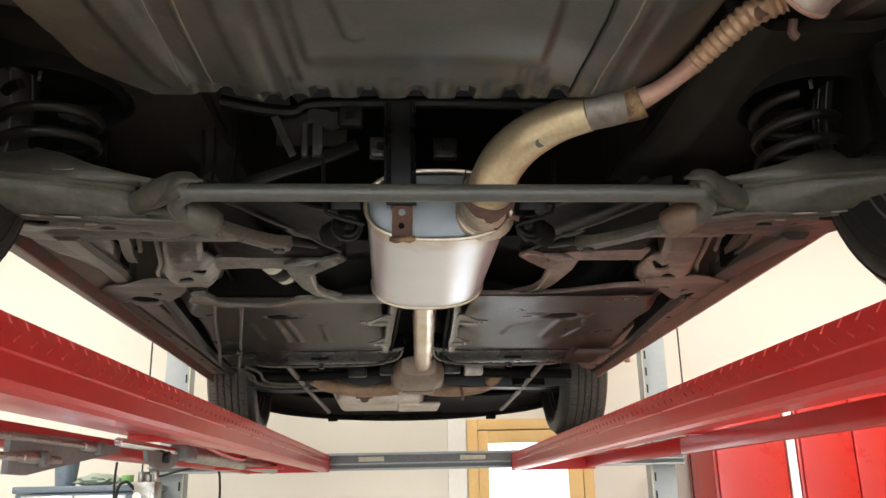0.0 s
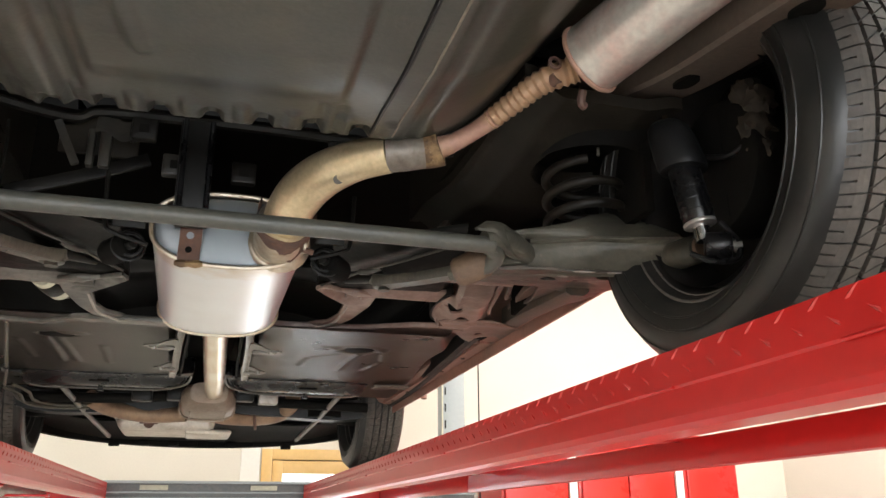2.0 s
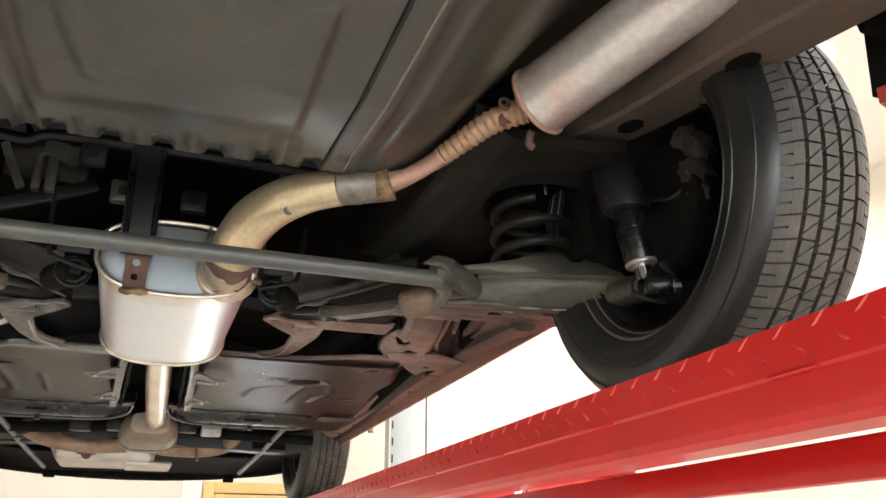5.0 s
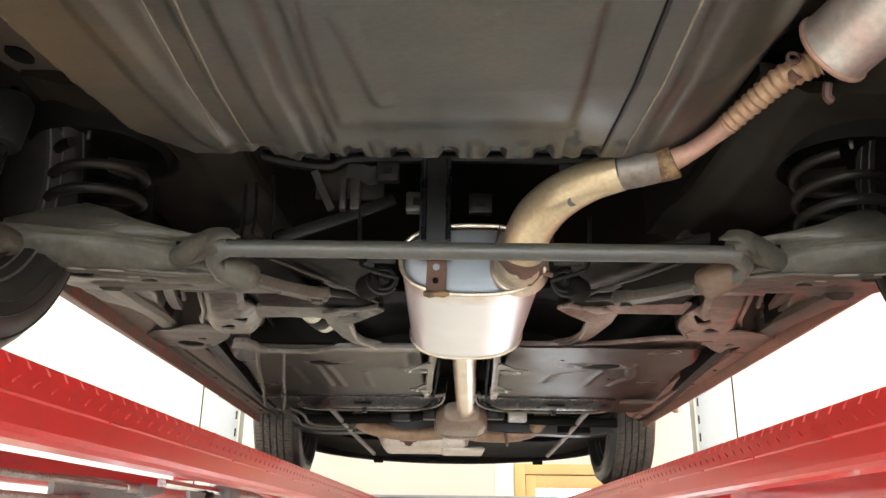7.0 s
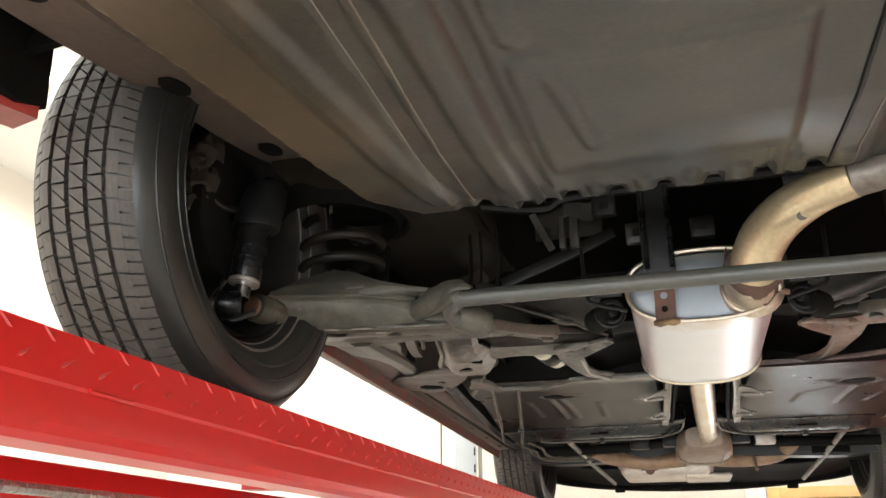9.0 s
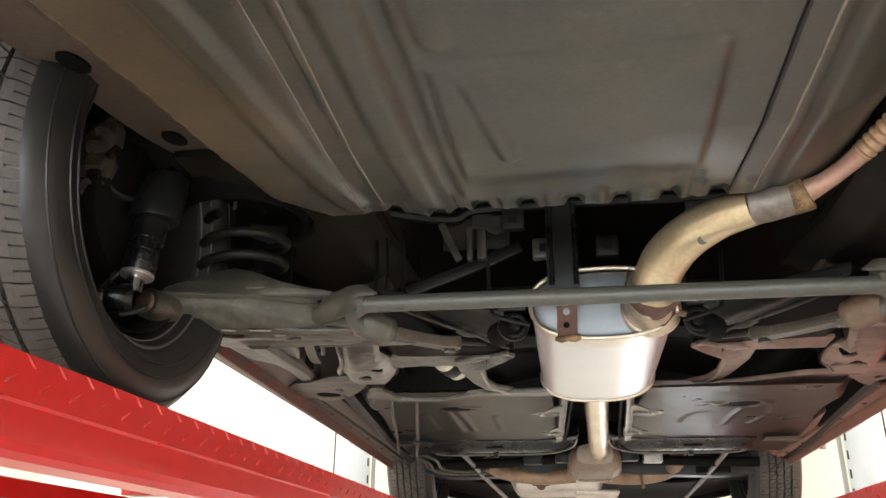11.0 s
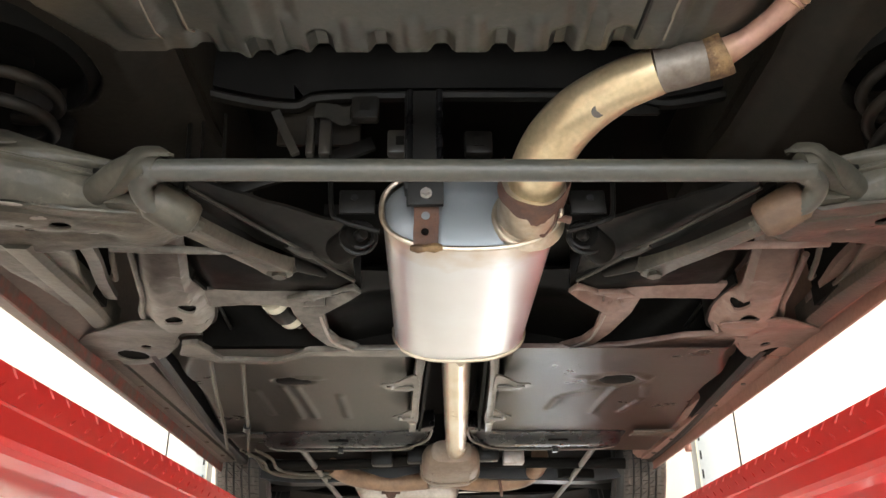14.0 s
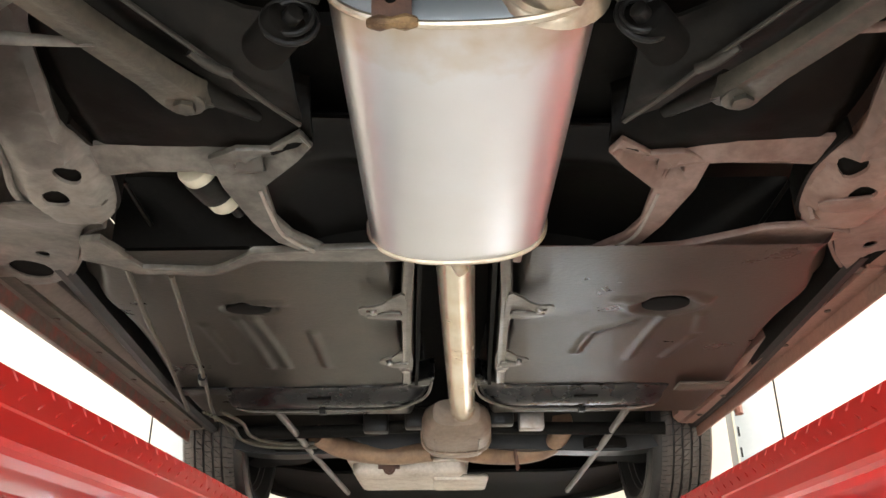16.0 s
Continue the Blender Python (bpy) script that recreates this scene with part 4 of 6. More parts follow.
for s in (-1, 1):
    AM = ARM if s < 0 else REDARM
    BK = BRKL if s < 0 else BRKR

    def armz(x, y):
        z = 2.030 + 0.020 * min(1.0, max(0.0, (y - 1.27) / 0.19)) + 0.020 * sstep(0.45, 0.39, abs(x))
        return z + lumps(x, y, 0.0026) - 0.003 * bead(x, y, s * 0.47, 1.40, s * 0.66, 1.34, 0.03) + 0.004 * bead(x, y, s * 0.50, 1.42, s * 0.64, 1.41, 0.02)

    arm = part("lower_control_arm", sheet([(s * x, y) for x, y in ((0.400, 1.345), (0.43, 1.338), (0.48, 1.325), (0.56, 1.302), (0.63, 1.278), (0.69, 1.232), (0.712, 1.205), (0.722, 1.25), (0.722, 1.33), (0.716, 1.40), (0.700, 1.465), (0.645, 1.482), (0.60, 1.478), (0.56, 1.470), (0.53, 1.466), (0.46, 1.466), (0.405, 1.455), (0.388, 1.425), (0.392, 1.37))], armz, 0.006,
               holes=((s * 0.639, 1.323, 0.021, 0.020), (s * 0.545, 1.372, 0.0135, 0.0125), (s * 0.597, 1.372, 0.005, 0.004))), LINK if s < 0 else REDARM, car, "dusty pressed steel lower suspension arm")
    # black sheet over the arm's holes, so they look dark inside
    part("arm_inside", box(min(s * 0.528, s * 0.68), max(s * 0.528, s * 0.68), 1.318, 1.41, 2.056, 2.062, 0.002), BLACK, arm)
    part("arm_lobe", sheet([(s * x, y) for x, y in ((0.575, 1.462), (0.63, 1.470), (0.700, 1.462), (0.703, 1.54), (0.702, 1.63), (0.718, 1.74), (0.722, 1.815), (0.704, 1.862), (0.676, 1.845), (0.652, 1.76), (0.615, 1.62), (0.585, 1.53))], lambda x, y: 2.052 + 0.045 * sstep(1.50, 1.86, y) + 0.008 * bead(x, y, s * 0.61, 1.50, s * 0.66, 1.70, 0.03) + lumps(x, y, 0.002), 0.008, holes=((s * 0.694, 1.790, 0.012, 0.010),)), LINK if s < 0 else REDARM, arm, "tab of the arm with a round hole")
    def inner_flange(u, v):
        x = 0.350 + 0.170 * u
        y = 1.500 - 0.036 * u ** 1.5 + (0.006 + 0.012 * u ** 1.3) * v
        return (s * x, y, 2.060 - 0.010 * v * u - 0.004 * math.sin(math.pi * v) + lumps(x, y, 0.0012))

    # pale colour stands for the light band along the arm's front edge
    part("arm_edge", skin(inner_flange, 26, 6, 0.004), BK, arm, "pale front flange with its lit band put into the colour")
    # rear pressing: rounded lower rim, flat face, rolled lip, panel rising to the spring seat
    low_ = ((0.440, 1.350, 2.042), (0.510, 1.325, 2.040), (0.573, 1.292, 2.035), (0.616, 1.277, 2.032), (0.680, 1.258, 2.031), (0.712, 1.215, 2.030))
    lip_ = ((0.440, 1.340, 2.080), (0.478, 1.324, 2.080), (0.528, 1.290, 2.077), (0.577, 1.261, 2.075), (0.640, 1.238, 2.072), (0.712, 1.200, 2.066))
    top_ = ((0.440, 1.322, 2.096), (0.500, 1.300, 2.103), (0.546, 1.290, 2.112), (0.600, 1.300, 2.136), (0.645, 1.310, 2.150), (0.685, 1.285, 2.132), (0.712, 1.225, 2.088))

    def across(knots, x):
        return V(0, line_at([(a, b) for a, b, _ in knots], x), line_at([(a, b) for a, _, b in knots], x))

    def rear_press(u, v):
        x = 0.440 + 0.272 * u
        b, l, t = across(low_, x), across(lip_, x), across(top_, x)
        if v < 0.2:
            f_ = v / 0.2
            p = b + V(0, 0.030 * (1 - f_), 0.004 * math.sin(math.pi * f_) - 0.003 + 0.003 * f_)
        elif v < 0.55:
            f_ = (v - 0.2) / 0.35
            p = b.lerp(l, f_) + V(0, -0.006 * math.sin(math.pi * f_) ** 0.6, 0) + V(0, 0.004 * f_ ** 6, 0)
        elif v < 0.68:
            f_ = (v - 0.55) / 0.13
            p = l + V(0, 0.004 - 0.010 * math.sin(math.pi * f_) * sstep(0.0, 0.25, u), 0.008 * f_)
        else:
            f_ = (v - 0.68) / 0.32
            p = (l + V(0, 0.004, 0.008)).lerp(t, f_) + V(0, -0.008 * math.sin(math.pi * f_), 0)
        n_ = lumps(x, 2.3 * p.z, 0.0022)
        return (s * x, p.y + n_, p.z + 0.4 * n_)

    part("arm_flange", skin(rear_press, 60, 50, 0.003), ARM, arm, "dusty rear pressing with a rolled lip")
    for fx_, fl_ in ((0.578, 0.034), (0.626, 0.024), (0.672, 0.016)):
        part("worn_flake", sheet([(s * (fx_ + fl_ * q), line_at([(a, b) for a, b, _ in low_], fx_ + fl_ * q) + 0.002 + w_) for q, w_ in ((-0.5, 0.001), (-0.2, -0.0015), (0.3, -0.001), (0.5, 0.001), (0.2, 0.005), (-0.3, 0.006))], lambda x, y: line_at([(a, b) for a, _, b in low_], abs(x)) - 0.0042, 0.0012), SCRAPE, arm, "scraped pale flake on the rim")
    sx_ = -0.634 if s < 0 else 0.607
    sb2 = bmesh.new()
    rings(sb2, [[V(sx_ + r * math.cos(a), 1.372 + r * 0.92 * math.sin(a), z) for a in frange(0, 2 * math.pi * 31 / 32, 31)] for r, z in ((0.080, 2.060), (0.080, 2.105), (0.076, 2.112), (0.060, 2.114), (0.03, 2.112))])
    part("spring_seat", sb2, ARM, arm)
    if s < 0:
        part("scraped_flake", sheet([(s * x, y) for x, y in ((0.598, 1.2615), (0.588, 1.2585), (0.571, 1.259), (0.564, 1.2625), (0.572, 1.2655), (0.590, 1.2655))], lambda x, y: 2.0935 + 0.9 * (y - 1.2585), 0.0015), STEEL, arm, "bare scraped metal flake")
    part("end_eye", cyl((s * 0.716, 1.160, 2.044), (s * 0.704, 1.225, 2.046), 0.024, 24, bevel=0.006), LINK, arm)
    part("eye_bush", cyl((s * 0.7175, 1.156, 2.044), (s * 0.715, 1.164, 2.044), 0.017, 18, bevel=0.002), RUSTY, arm, "brown rusted bush")

    # pressed plate lapped over the end of the bar, torn at its inner corner
    def lap(u, v):
        x = 0.374 + 0.106 * u + 0.004 * math.sin(7 * v) * sstep(0.25, 0.0, u)
        zb = 2.070 - 0.024 * sstep(0.22, 0.50, u) + 0.004 * sstep(0.75, 1.0, u)
        zt = 2.076 + 0.013 * sstep(0.0, 0.16, u) + 0.008 * sstep(0.45, 0.9, u) + 0.002 * math.sin(6 * u)
        z = zb + (zt - zb) * v
        y = 1.2485 + 0.050 * sstep(0.40, 0.95, u) + 0.018 * v * v + 0.012 * (1 - v) ** 2 * sstep(0.3, 0.7, u)
        return (s * x, y, z + lumps(x, z, 0.002))

    part("bar_clamp", skin(lap, 24, 14, 0.004), ARM, arm, "pressed clamp plate lapped over the bar end")
    part("clamp_body", tube([(s * 0.488, 1.328, 2.064), (s * 0.452, 1.300, 2.069), (s * 0.420, 1.274, 2.067), (s * 0.388, 1.264, 2.061)], 0.018, 16, 5, radii=[0.018, 0.021, 0.0195, 0.0150]), ARM, arm, "crusted clamp round the bar end")
    part("clamp_slot", box(min(s * 0.468, s * 0.484), max(s * 0.468, s * 0.484), 1.300, 1.318, 2.078, 2.0835, 0.001), BLACK, arm)
    part("clamp_cheek", tube([(s * 0.470, 1.335, 2.050), (s * 0.440, 1.330, 2.046), (s * 0.412, 1.325, 2.040)], 1.0, steps=4, profile=[(-0.016, -0.005), (0.014, -0.004), (0.016, 0.008), (-0.016, 0.010)]), ARM, arm)
    for k, (px, py, pr) in enumerate(((0.597, 1.400, 0.007), (0.560, 1.345, 0.009), (0.51, 1.40, 0.007))):
        part("worn_patch", sheet([(s * (px + pr * (1 + 0.4 * math.sin(3 * a + k)) * math.cos(a)), py + 0.6 * pr * (1 + 0.3 * math.cos(2 * a)) * math.sin(a)) for a in frange(0, 5.6, 8)], lambda x, y: armz(x, y) - 0.0008, 0.0006), SCRAPE, arm, "pale scraped patch")
    # coil spring
    cx, cy = (-0.628, 1.312) if s < 0 else (0.594, 1.312)
    sr_ = 0.072 if s < 0 else 0.066
    part("coil_spring", tube([(cx + sr_ * math.cos(a), cy + sr_ * math.sin(a), 2.118 + a / (2 * math.pi) * 0.041) for a in frange(0.3, 2 * math.pi * 2.7, 84)], 0.0086, 12, 1), SPRING, car, "dark dusty coil spring")
    part("bump_stop", cyl((cx, cy, 2.255), (cx, cy, 2.34), 0.030, 18, r2=0.036), BLACK, car)
    part("spring_tag", box(cx - s * 0.014 - 0.003, cx - s * 0.014 + 0.003, cy - 0.092, cy - 0.089, 2.222, 2.238, 0.001), LINK, car, "pale paint mark above the spring")
    # damper
    dt, db = (0.660, 0.674) if s < 0 else (0.622, 0.647)
    boot = bmesh.new()
    rings(boot, [[V(s * (dt + (db - dt) * f_ * 0.35) + r * math.cos(a), 1.078 - 0.022 * f_ + r * math.sin(a), 2.218 - 0.088 * f_) for a in frange(0, 2 * math.pi * 25 / 26, 25)] for f_, r in ((0.0, 0.016), (0.03, 0.024), (0.12, 0.031), (0.3, 0.0345), (0.6, 0.0362), (0.9, 0.0368), (0.98, 0.0345), (1.0, 0.026))])
    damper = part("shock_absorber", boot, BOOT, car, "black shock absorber with a dust boot")
    lo = V(s * db, 1.046, 2.020)
    hi = V(s * (dt + (db - dt) * 0.35), 1.057, 2.135)
    part("damper_tube", cyl(lo.lerp(hi, 0.22), hi, 0.0235, 24, bevel=0.002), GLOSSB, damper, "glossy black damper tube")
    for f_ in (0.36, 0.52, 0.68):
        part("tube_ring", cyl(lo.lerp(hi, f_), lo.lerp(hi, f_ + 0.03), 0.0243, 24, bevel=0.001), GLOSSB, damper)
    part("silver_ring", cyl(lo.lerp(hi, 0.20), lo.lerp(hi, 0.25), 0.0238, 24, bevel=0.001), STEEL, damper, "thin bare metal ring")
    part("damper_rod", cyl(lo, lo.lerp(hi, 0.2), 0.0125, 14), CHROME, damper)
    part("damper_eye", cyl((s * (db - 0.006), 1.040, 2.008), (s * (db + 0.026), 1.022, 2.006), 0.0205, 20, bevel=0.004), GLOSSB, damper)
    part("eye_loop", tube([(s * (db - 0.026), 1.046, 1.998), (s * (db - 0.004), 1.026, 1.982), (s * (db + 0.028), 1.016, 1.986), (s * (db + 0.034), 1.016, 2.010), (s * (db + 0.018), 1.030, 2.045)], 0.0042, 8, 5), GLOSSB, damper)
    part("damper_bolt", hexbolt((s * (db + 0.028), 1.020, 2.006), (s * 0.8, -0.6, 0), 0.0065, 0.012, 0.010), STEELD, damper)
    part("top_nut", hexbolt((s * dt, 1.078, 2.216), (0, 0.2, 1), 0.008, 0.014, 0.012), CHROME, damper)
    # lateral toe link: rounded channel widening round its bolt
    link = part("toe_link", tube([(s * 0.398, 1.352, 2.044), (s * 0.374, 1.42, 2.053), (s * 0.345, 1.505, 2.066), (s * 0.320, 1.580, 2.080), (s * 0.306, 1.638, 2.094), (s * 0.288, 1.668, 2.104)], 1.0, steps=6, radii=[0.95, 0.92, 0.95, 1.05, 1.30, 0.7],
         profile=[(-0.0215, 0.009), (-0.0220, -0.003), (-0.0185, -0.0085), (-0.0120, -0.0070), (-0.0030, -0.0075), (0.0060, -0.0100), (0.0150, -0.0090), (0.0195, -0.0035), (0.0210, 0.009), (0.0, 0.012)]), LINK, car, "dusty steel lateral link")
    bb = bmesh.new()
    b0, b1 = V(s * 0.418, 1.318, 2.055), V(s * 0.366, 1.357, 2.034)
    bd = (b1 - b0).normalized()
    bs_ = bd.cross(V(0, 0, 1)).normalized()
    bu = bs_.cross(bd)
    rings(bb, [[b0.lerp(b1, f_) + (bs_ * math.cos(a) + bu * math.sin(a)) * r * (1 + 0.10 * noise.noise(V(4 * math.cos(a), 4 * math.sin(a), 9 * f_ + 3 * s))) for a in frange(0, 2 * math.pi * 27 / 28, 27)] for f_, r in ((0.0, 0.013), (0.03, 0.021), (0.15, 0.0255), (0.4, 0.0268), (0.7, 0.0262), (0.88, 0.0245), (0.97, 0.020), (1.0, 0.012))])
    part("link_bush", bb, RUSTY if s > 0 else ARM, link, "worn crusted bush of the lateral link")
    part("bush_bolt", hexbolt(tuple(b1), tuple(bd), 0.008, 0.010, 0.0125), ARM, link)
    part("link_bolt", cyl((s * 0.306, 1.637, 2.092), (s * 0.306, 1.637, 2.081), 0.0215, 28, r2=0.0225, bevel=0.0025), LINK, link, "round worn washer under the bolt")
    part("bolt_head", hexbolt((s * 0.306, 1.637, 2.0815), (0, 0, -1), 0.0125, 0.007), LINK, link, "worn bolt head")
    part("link_tail", tube([(s * 0.295, 1.635, 2.104), (s * 0.265, 1.675, 2.108), (s * 0.240, 1.705, 2.110)], 0.016, 14, 6, radii=[0.015, 0.011, 0.007]), DULL, link)
    part("pocket_rim", tube([(s * 0.39, 1.38, 2.10), (s * 0.345, 1.45, 2.098), (s * 0.30, 1.525, 2.098), (s * 0.262, 1.60, 2.104), (s * 0.225, 1.655, 2.098), (s * 0.19, 1.70, 2.094)], 0.0030, 8, 6), LIPM, car, "thin dusty rim of the subframe pocket")
    part("rim_nub", tube([(s * 0.285, 1.572, 2.103), (s * 0.268, 1.592, 2.099), (s * 0.252, 1.61, 2.102)], 0.006, 10, 4), LIPM, car)
    # pressed leg of the subframe: rounded sides, two holes, running back under the arm
    ho = ((0.491, 1.775), (0.529, 1.833)) if s < 0 else ((0.482, 1.745), (0.517, 1.802))
    mid_ = ((1.46, 0.466), (1.60, 0.487), (1.72, 0.508), (1.82, 0.522), (1.93, 0.530))
    half_ = ((1.46, 0.045), (1.60, 0.046), (1.70, 0.044), (1.78, 0.054), (1.85, 0.062), (1.93, 0.045))

    def brkz(x, y):
        u = abs(abs(x) - line_at(mid_, y)) / line_at(half_, y)
        z = 2.060 + 0.022 * sstep(0.62, 1.05, u) + 0.034 * sstep(1.70, 1.50, y) + lumps(x, y, 0.0024)
        z -= 0.005 * bead(x, y, s * 0.505, 1.70, s * 0.552, 1.84, 0.022)
        z += 0.006 * bead(x, y, s * 0.478, 1.66, s * 0.500, 1.72, 0.02)
        return z + 0.010 * sstep(1.90, 1.935, y)

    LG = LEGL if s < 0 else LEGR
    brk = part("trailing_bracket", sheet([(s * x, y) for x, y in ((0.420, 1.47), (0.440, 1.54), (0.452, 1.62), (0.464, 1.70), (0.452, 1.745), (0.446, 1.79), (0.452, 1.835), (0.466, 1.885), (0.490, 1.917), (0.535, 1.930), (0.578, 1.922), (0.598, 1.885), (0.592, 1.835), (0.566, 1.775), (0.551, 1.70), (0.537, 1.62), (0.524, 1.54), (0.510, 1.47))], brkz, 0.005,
               holes=tuple((s * hx, hy, 0.0160, 0.0225) for hx, hy in ho) + ((s * 0.478, 1.862, 0.004, 0.004),), bevel=0), LG, car, "pressed steel subframe leg with two round holes")
    # black sheets just above the holes stand for the shade in them
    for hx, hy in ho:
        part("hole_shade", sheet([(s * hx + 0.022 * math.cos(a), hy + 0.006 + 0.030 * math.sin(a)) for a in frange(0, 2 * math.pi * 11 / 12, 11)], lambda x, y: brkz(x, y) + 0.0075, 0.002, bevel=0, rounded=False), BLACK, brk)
    part("bracket_wall", strip([(s * 0.462, 1.70, 2.106), (s * 0.446, 1.78, 2.100), (s * 0.466, 1.88, 2.098), (s * 0.50, 1.925, 2.098)], 0.005, 0.04), DULL, brk)
    part("bracket_fold", tube([(s * 0.532, 1.58, 2.088), (s * 0.549, 1.68, 2.078), (s * 0.565, 1.76, 2.076), (s * 0.590, 1.83, 2.078), (s * 0.597, 1.88, 2.080), (s * 0.578, 1.918, 2.082)], 0.0055, 8, 6), LG, brk)
    part("bracket_web", strip([(s * 0.562, 1.47, 2.06), (s * 0.585, 1.58, 2.075), (s * 0.615, 1.70, 2.085), (s * 0.635, 1.80, 2.095)], 0.020, 0.012), BK, brk, "narrow pale web beside the bracket")
    mt = part("sill_mount", sheet([(s * min(x, 0.745 if s > 0 else 1.0), y) for x, y in ((0.50, 1.90), (0.555, 1.975), (0.59, 2.05), (0.625, 2.12), (0.684, 2.188), (0.745, 2.190), (0.79, 2.12), (0.785, 2.04), (0.72, 1.95), (0.62, 1.87), (0.55, 1.88))], lambda x, y: 2.084 - 0.014 * sstep(2.0, 1.90, y) + lumps(x, y, 0.0018), 0.0045, holes=((s * 0.70, 2.128, 0.033, 0.040), (s * 0.655, 2.068, 0.010, 0.013))), BK, car, "mounting plate on the sill with a large round hole")
    # black sheet that darkens the large hole
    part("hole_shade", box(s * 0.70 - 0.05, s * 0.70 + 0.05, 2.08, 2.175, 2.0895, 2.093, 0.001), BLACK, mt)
    part("mount_flange", strip([(s * 0.505, 1.935, 2.082), (s * 0.56, 2.0, 2.100), (s * 0.60, 2.085, 2.104), (s * 0.655, 2.17, 2.104), (s * 0.70, 2.197, 2.104)], 0.006, 0.03), BK, mt)
    part("trailing_arm", tube([(s * 0.64, 1.45, 2.068), (s * 0.655, 1.60, 2.082), (s * 0.672, 1.78, 2.10), (s * 0.70, 1.95, 2.118)], 1.0, steps=6, profile=[(-0.022, -0.02), (-0.012, -0.026), (0.015, -0.026), (0.024, -0.018), (0.026, 0.02), (-0.022, 0.02)]), AM, car, "trailing arm beside the sill")
    part("hook_rod", tube([(s * 0.555, 1.55, 2.12), (s * 0.572, 1.62, 2.10), (s * 0.585, 1.68, 2.092), (s * 0.597, 1.69, 2.10)], 0.005, 8, 6), LINK, car)
    # rear subframe member: rounded oily beam, pale folded lip and forked strut
    rear_ = ((0.180, 1.690), (0.220, 1.664), (0.300, 1.600), (0.380, 1.530), (0.470, 1.470))
    front_ = ((0.180, 1.738), (0.235, 1.768), (0.280, 1.754), (0.360, 1.748), (0.470, 1.742)) if s < 0 else ((0.180, 1.726), (0.235, 1.760), (0.290, 1.744), (0.340, 1.730), (0.470, 1.720))

    def under_beam(u, v):
        x = 0.180 + 0.278 * u
        y = line_at(rear_, x) + (line_at(front_, x) - line_at(rear_, x)) * v
        return (s * x, y, 2.0935 + 0.050 * (1 - v) ** 1.6 - 0.007 * math.sin(math.pi * v) ** 2 + 0.012 * sstep(0.9, 1.0, u) + lumps(x, y, 0.0022))

    mem = part("subframe_member", skin(under_beam, 46, 26, 0.012), MEMBER, car, "oily brown pressed steel rear subframe member, shade put into its colour")
    lipf = ((0.245, 1.790), (0.280, 1.800), (0.310, 1.806), (0.335, 1.790), (0.400, 1.792), (0.460, 1.800), (0.486, 1.790)) if s < 0 else ((0.245, 1.778), (0.300, 1.768), (0.340, 1.764), (0.400, 1.766), (0.450, 1.772), (0.482, 1.762))

    def lower_lip_(u, v):
        x = 0.248 + 0.206 * u
        y0 = line_at(front_, x) - 0.004
        y = y0 + (line_at(lipf, x) - y0) * v
        return (s * x, y, 2.0935 - 0.0125 * math.sin(v * math.pi / 2) + 0.004 * sstep(0.8, 1.0, v) + lumps(x, y, 0.0016))

    # paler than the member: the light on this rear-facing lip is in its colour
    part("member_band", skin(lower_lip_, 40, 10, 0.006), BK, mem, "pale folded lower lip")
    part("subframe_strut", sheet([(s * x, y) for x, y in STRUT], lambda x, y: 2.083 - 0.021 * sstep(1.74, 1.98, y) + 0.012 * bead(x, y, s * 0.20, 1.74, s * 0.27, 1.79, 0.02) + 0.10 * max(0.0, 0.262 - abs(x)) * sstep(1.80, 1.86, y) + lumps(x, y, 0.0018), 0.010, holes=((s * 0.274, 1.775, 0.008, 0.010),), rounded=False), BK, mem, "forked strut between subframe members")
    part("strut_edge", tube([(s * 0.262, 1.83, 2.078), (s * 0.259, 1.88, 2.071), (s * 0.250, 1.94, 2.064), (s * 0.214, 1.992, 2.061)], 0.003, 8, 5), SCRAPE, mem, "narrow pale edge")

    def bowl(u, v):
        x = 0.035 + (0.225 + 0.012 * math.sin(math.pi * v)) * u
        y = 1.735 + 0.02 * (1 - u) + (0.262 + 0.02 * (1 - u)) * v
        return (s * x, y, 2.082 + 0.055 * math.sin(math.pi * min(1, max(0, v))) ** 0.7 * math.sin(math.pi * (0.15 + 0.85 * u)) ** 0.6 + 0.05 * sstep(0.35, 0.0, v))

    # near-black colour stands for the shade inside the hollow
    part("subframe_pocket", skin(bowl, 24, 24, 0.006), POCKET, mem, "black brown hollow beside the muffler, shade put into its colour")
    # pressed plate over the links, with a rolled pale edge
    back_ = ((0.190, 1.548), (0.225, 1.540), (0.300, 1.490), (0.360, 1.440), (0.400, 1.405))
    fore_ = ((0.190, 1.735), (0.200, 1.700), (0.270, 1.650), (0.330, 1.565), (0.400, 1.430))

    def over_links(u, v):
        x = 0.190 + 0.210 * u
        y = line_at(back_, x) + (line_at(fore_, x) - line_at(back_, x)) * v
        return (s * x, y, 2.106 + 0.024 * (1 - v) + 0.004 * math.sin(7 * v + 3 * u) + lumps(x, y, 0.003))

    part("link_plate", skin(over_links, 30, 20, 0.005), DULL, mem, "pressed plate behind the links, shade put into its colour")
    part("thin_rod", tube([(s * 0.460, 1.87, 2.115), (s * 0.463, 1.95, 2.113), (s * 0.465, 2.04, 2.112)], 0.0035, 8, 3), DULL, mem)
    part("cross_rib", box(min(s * 0.30, s * 0.43), max(s * 0.30, s * 0.43), 2.008, 2.014, 2.112, 2.118, 0.002), DULL, mem)
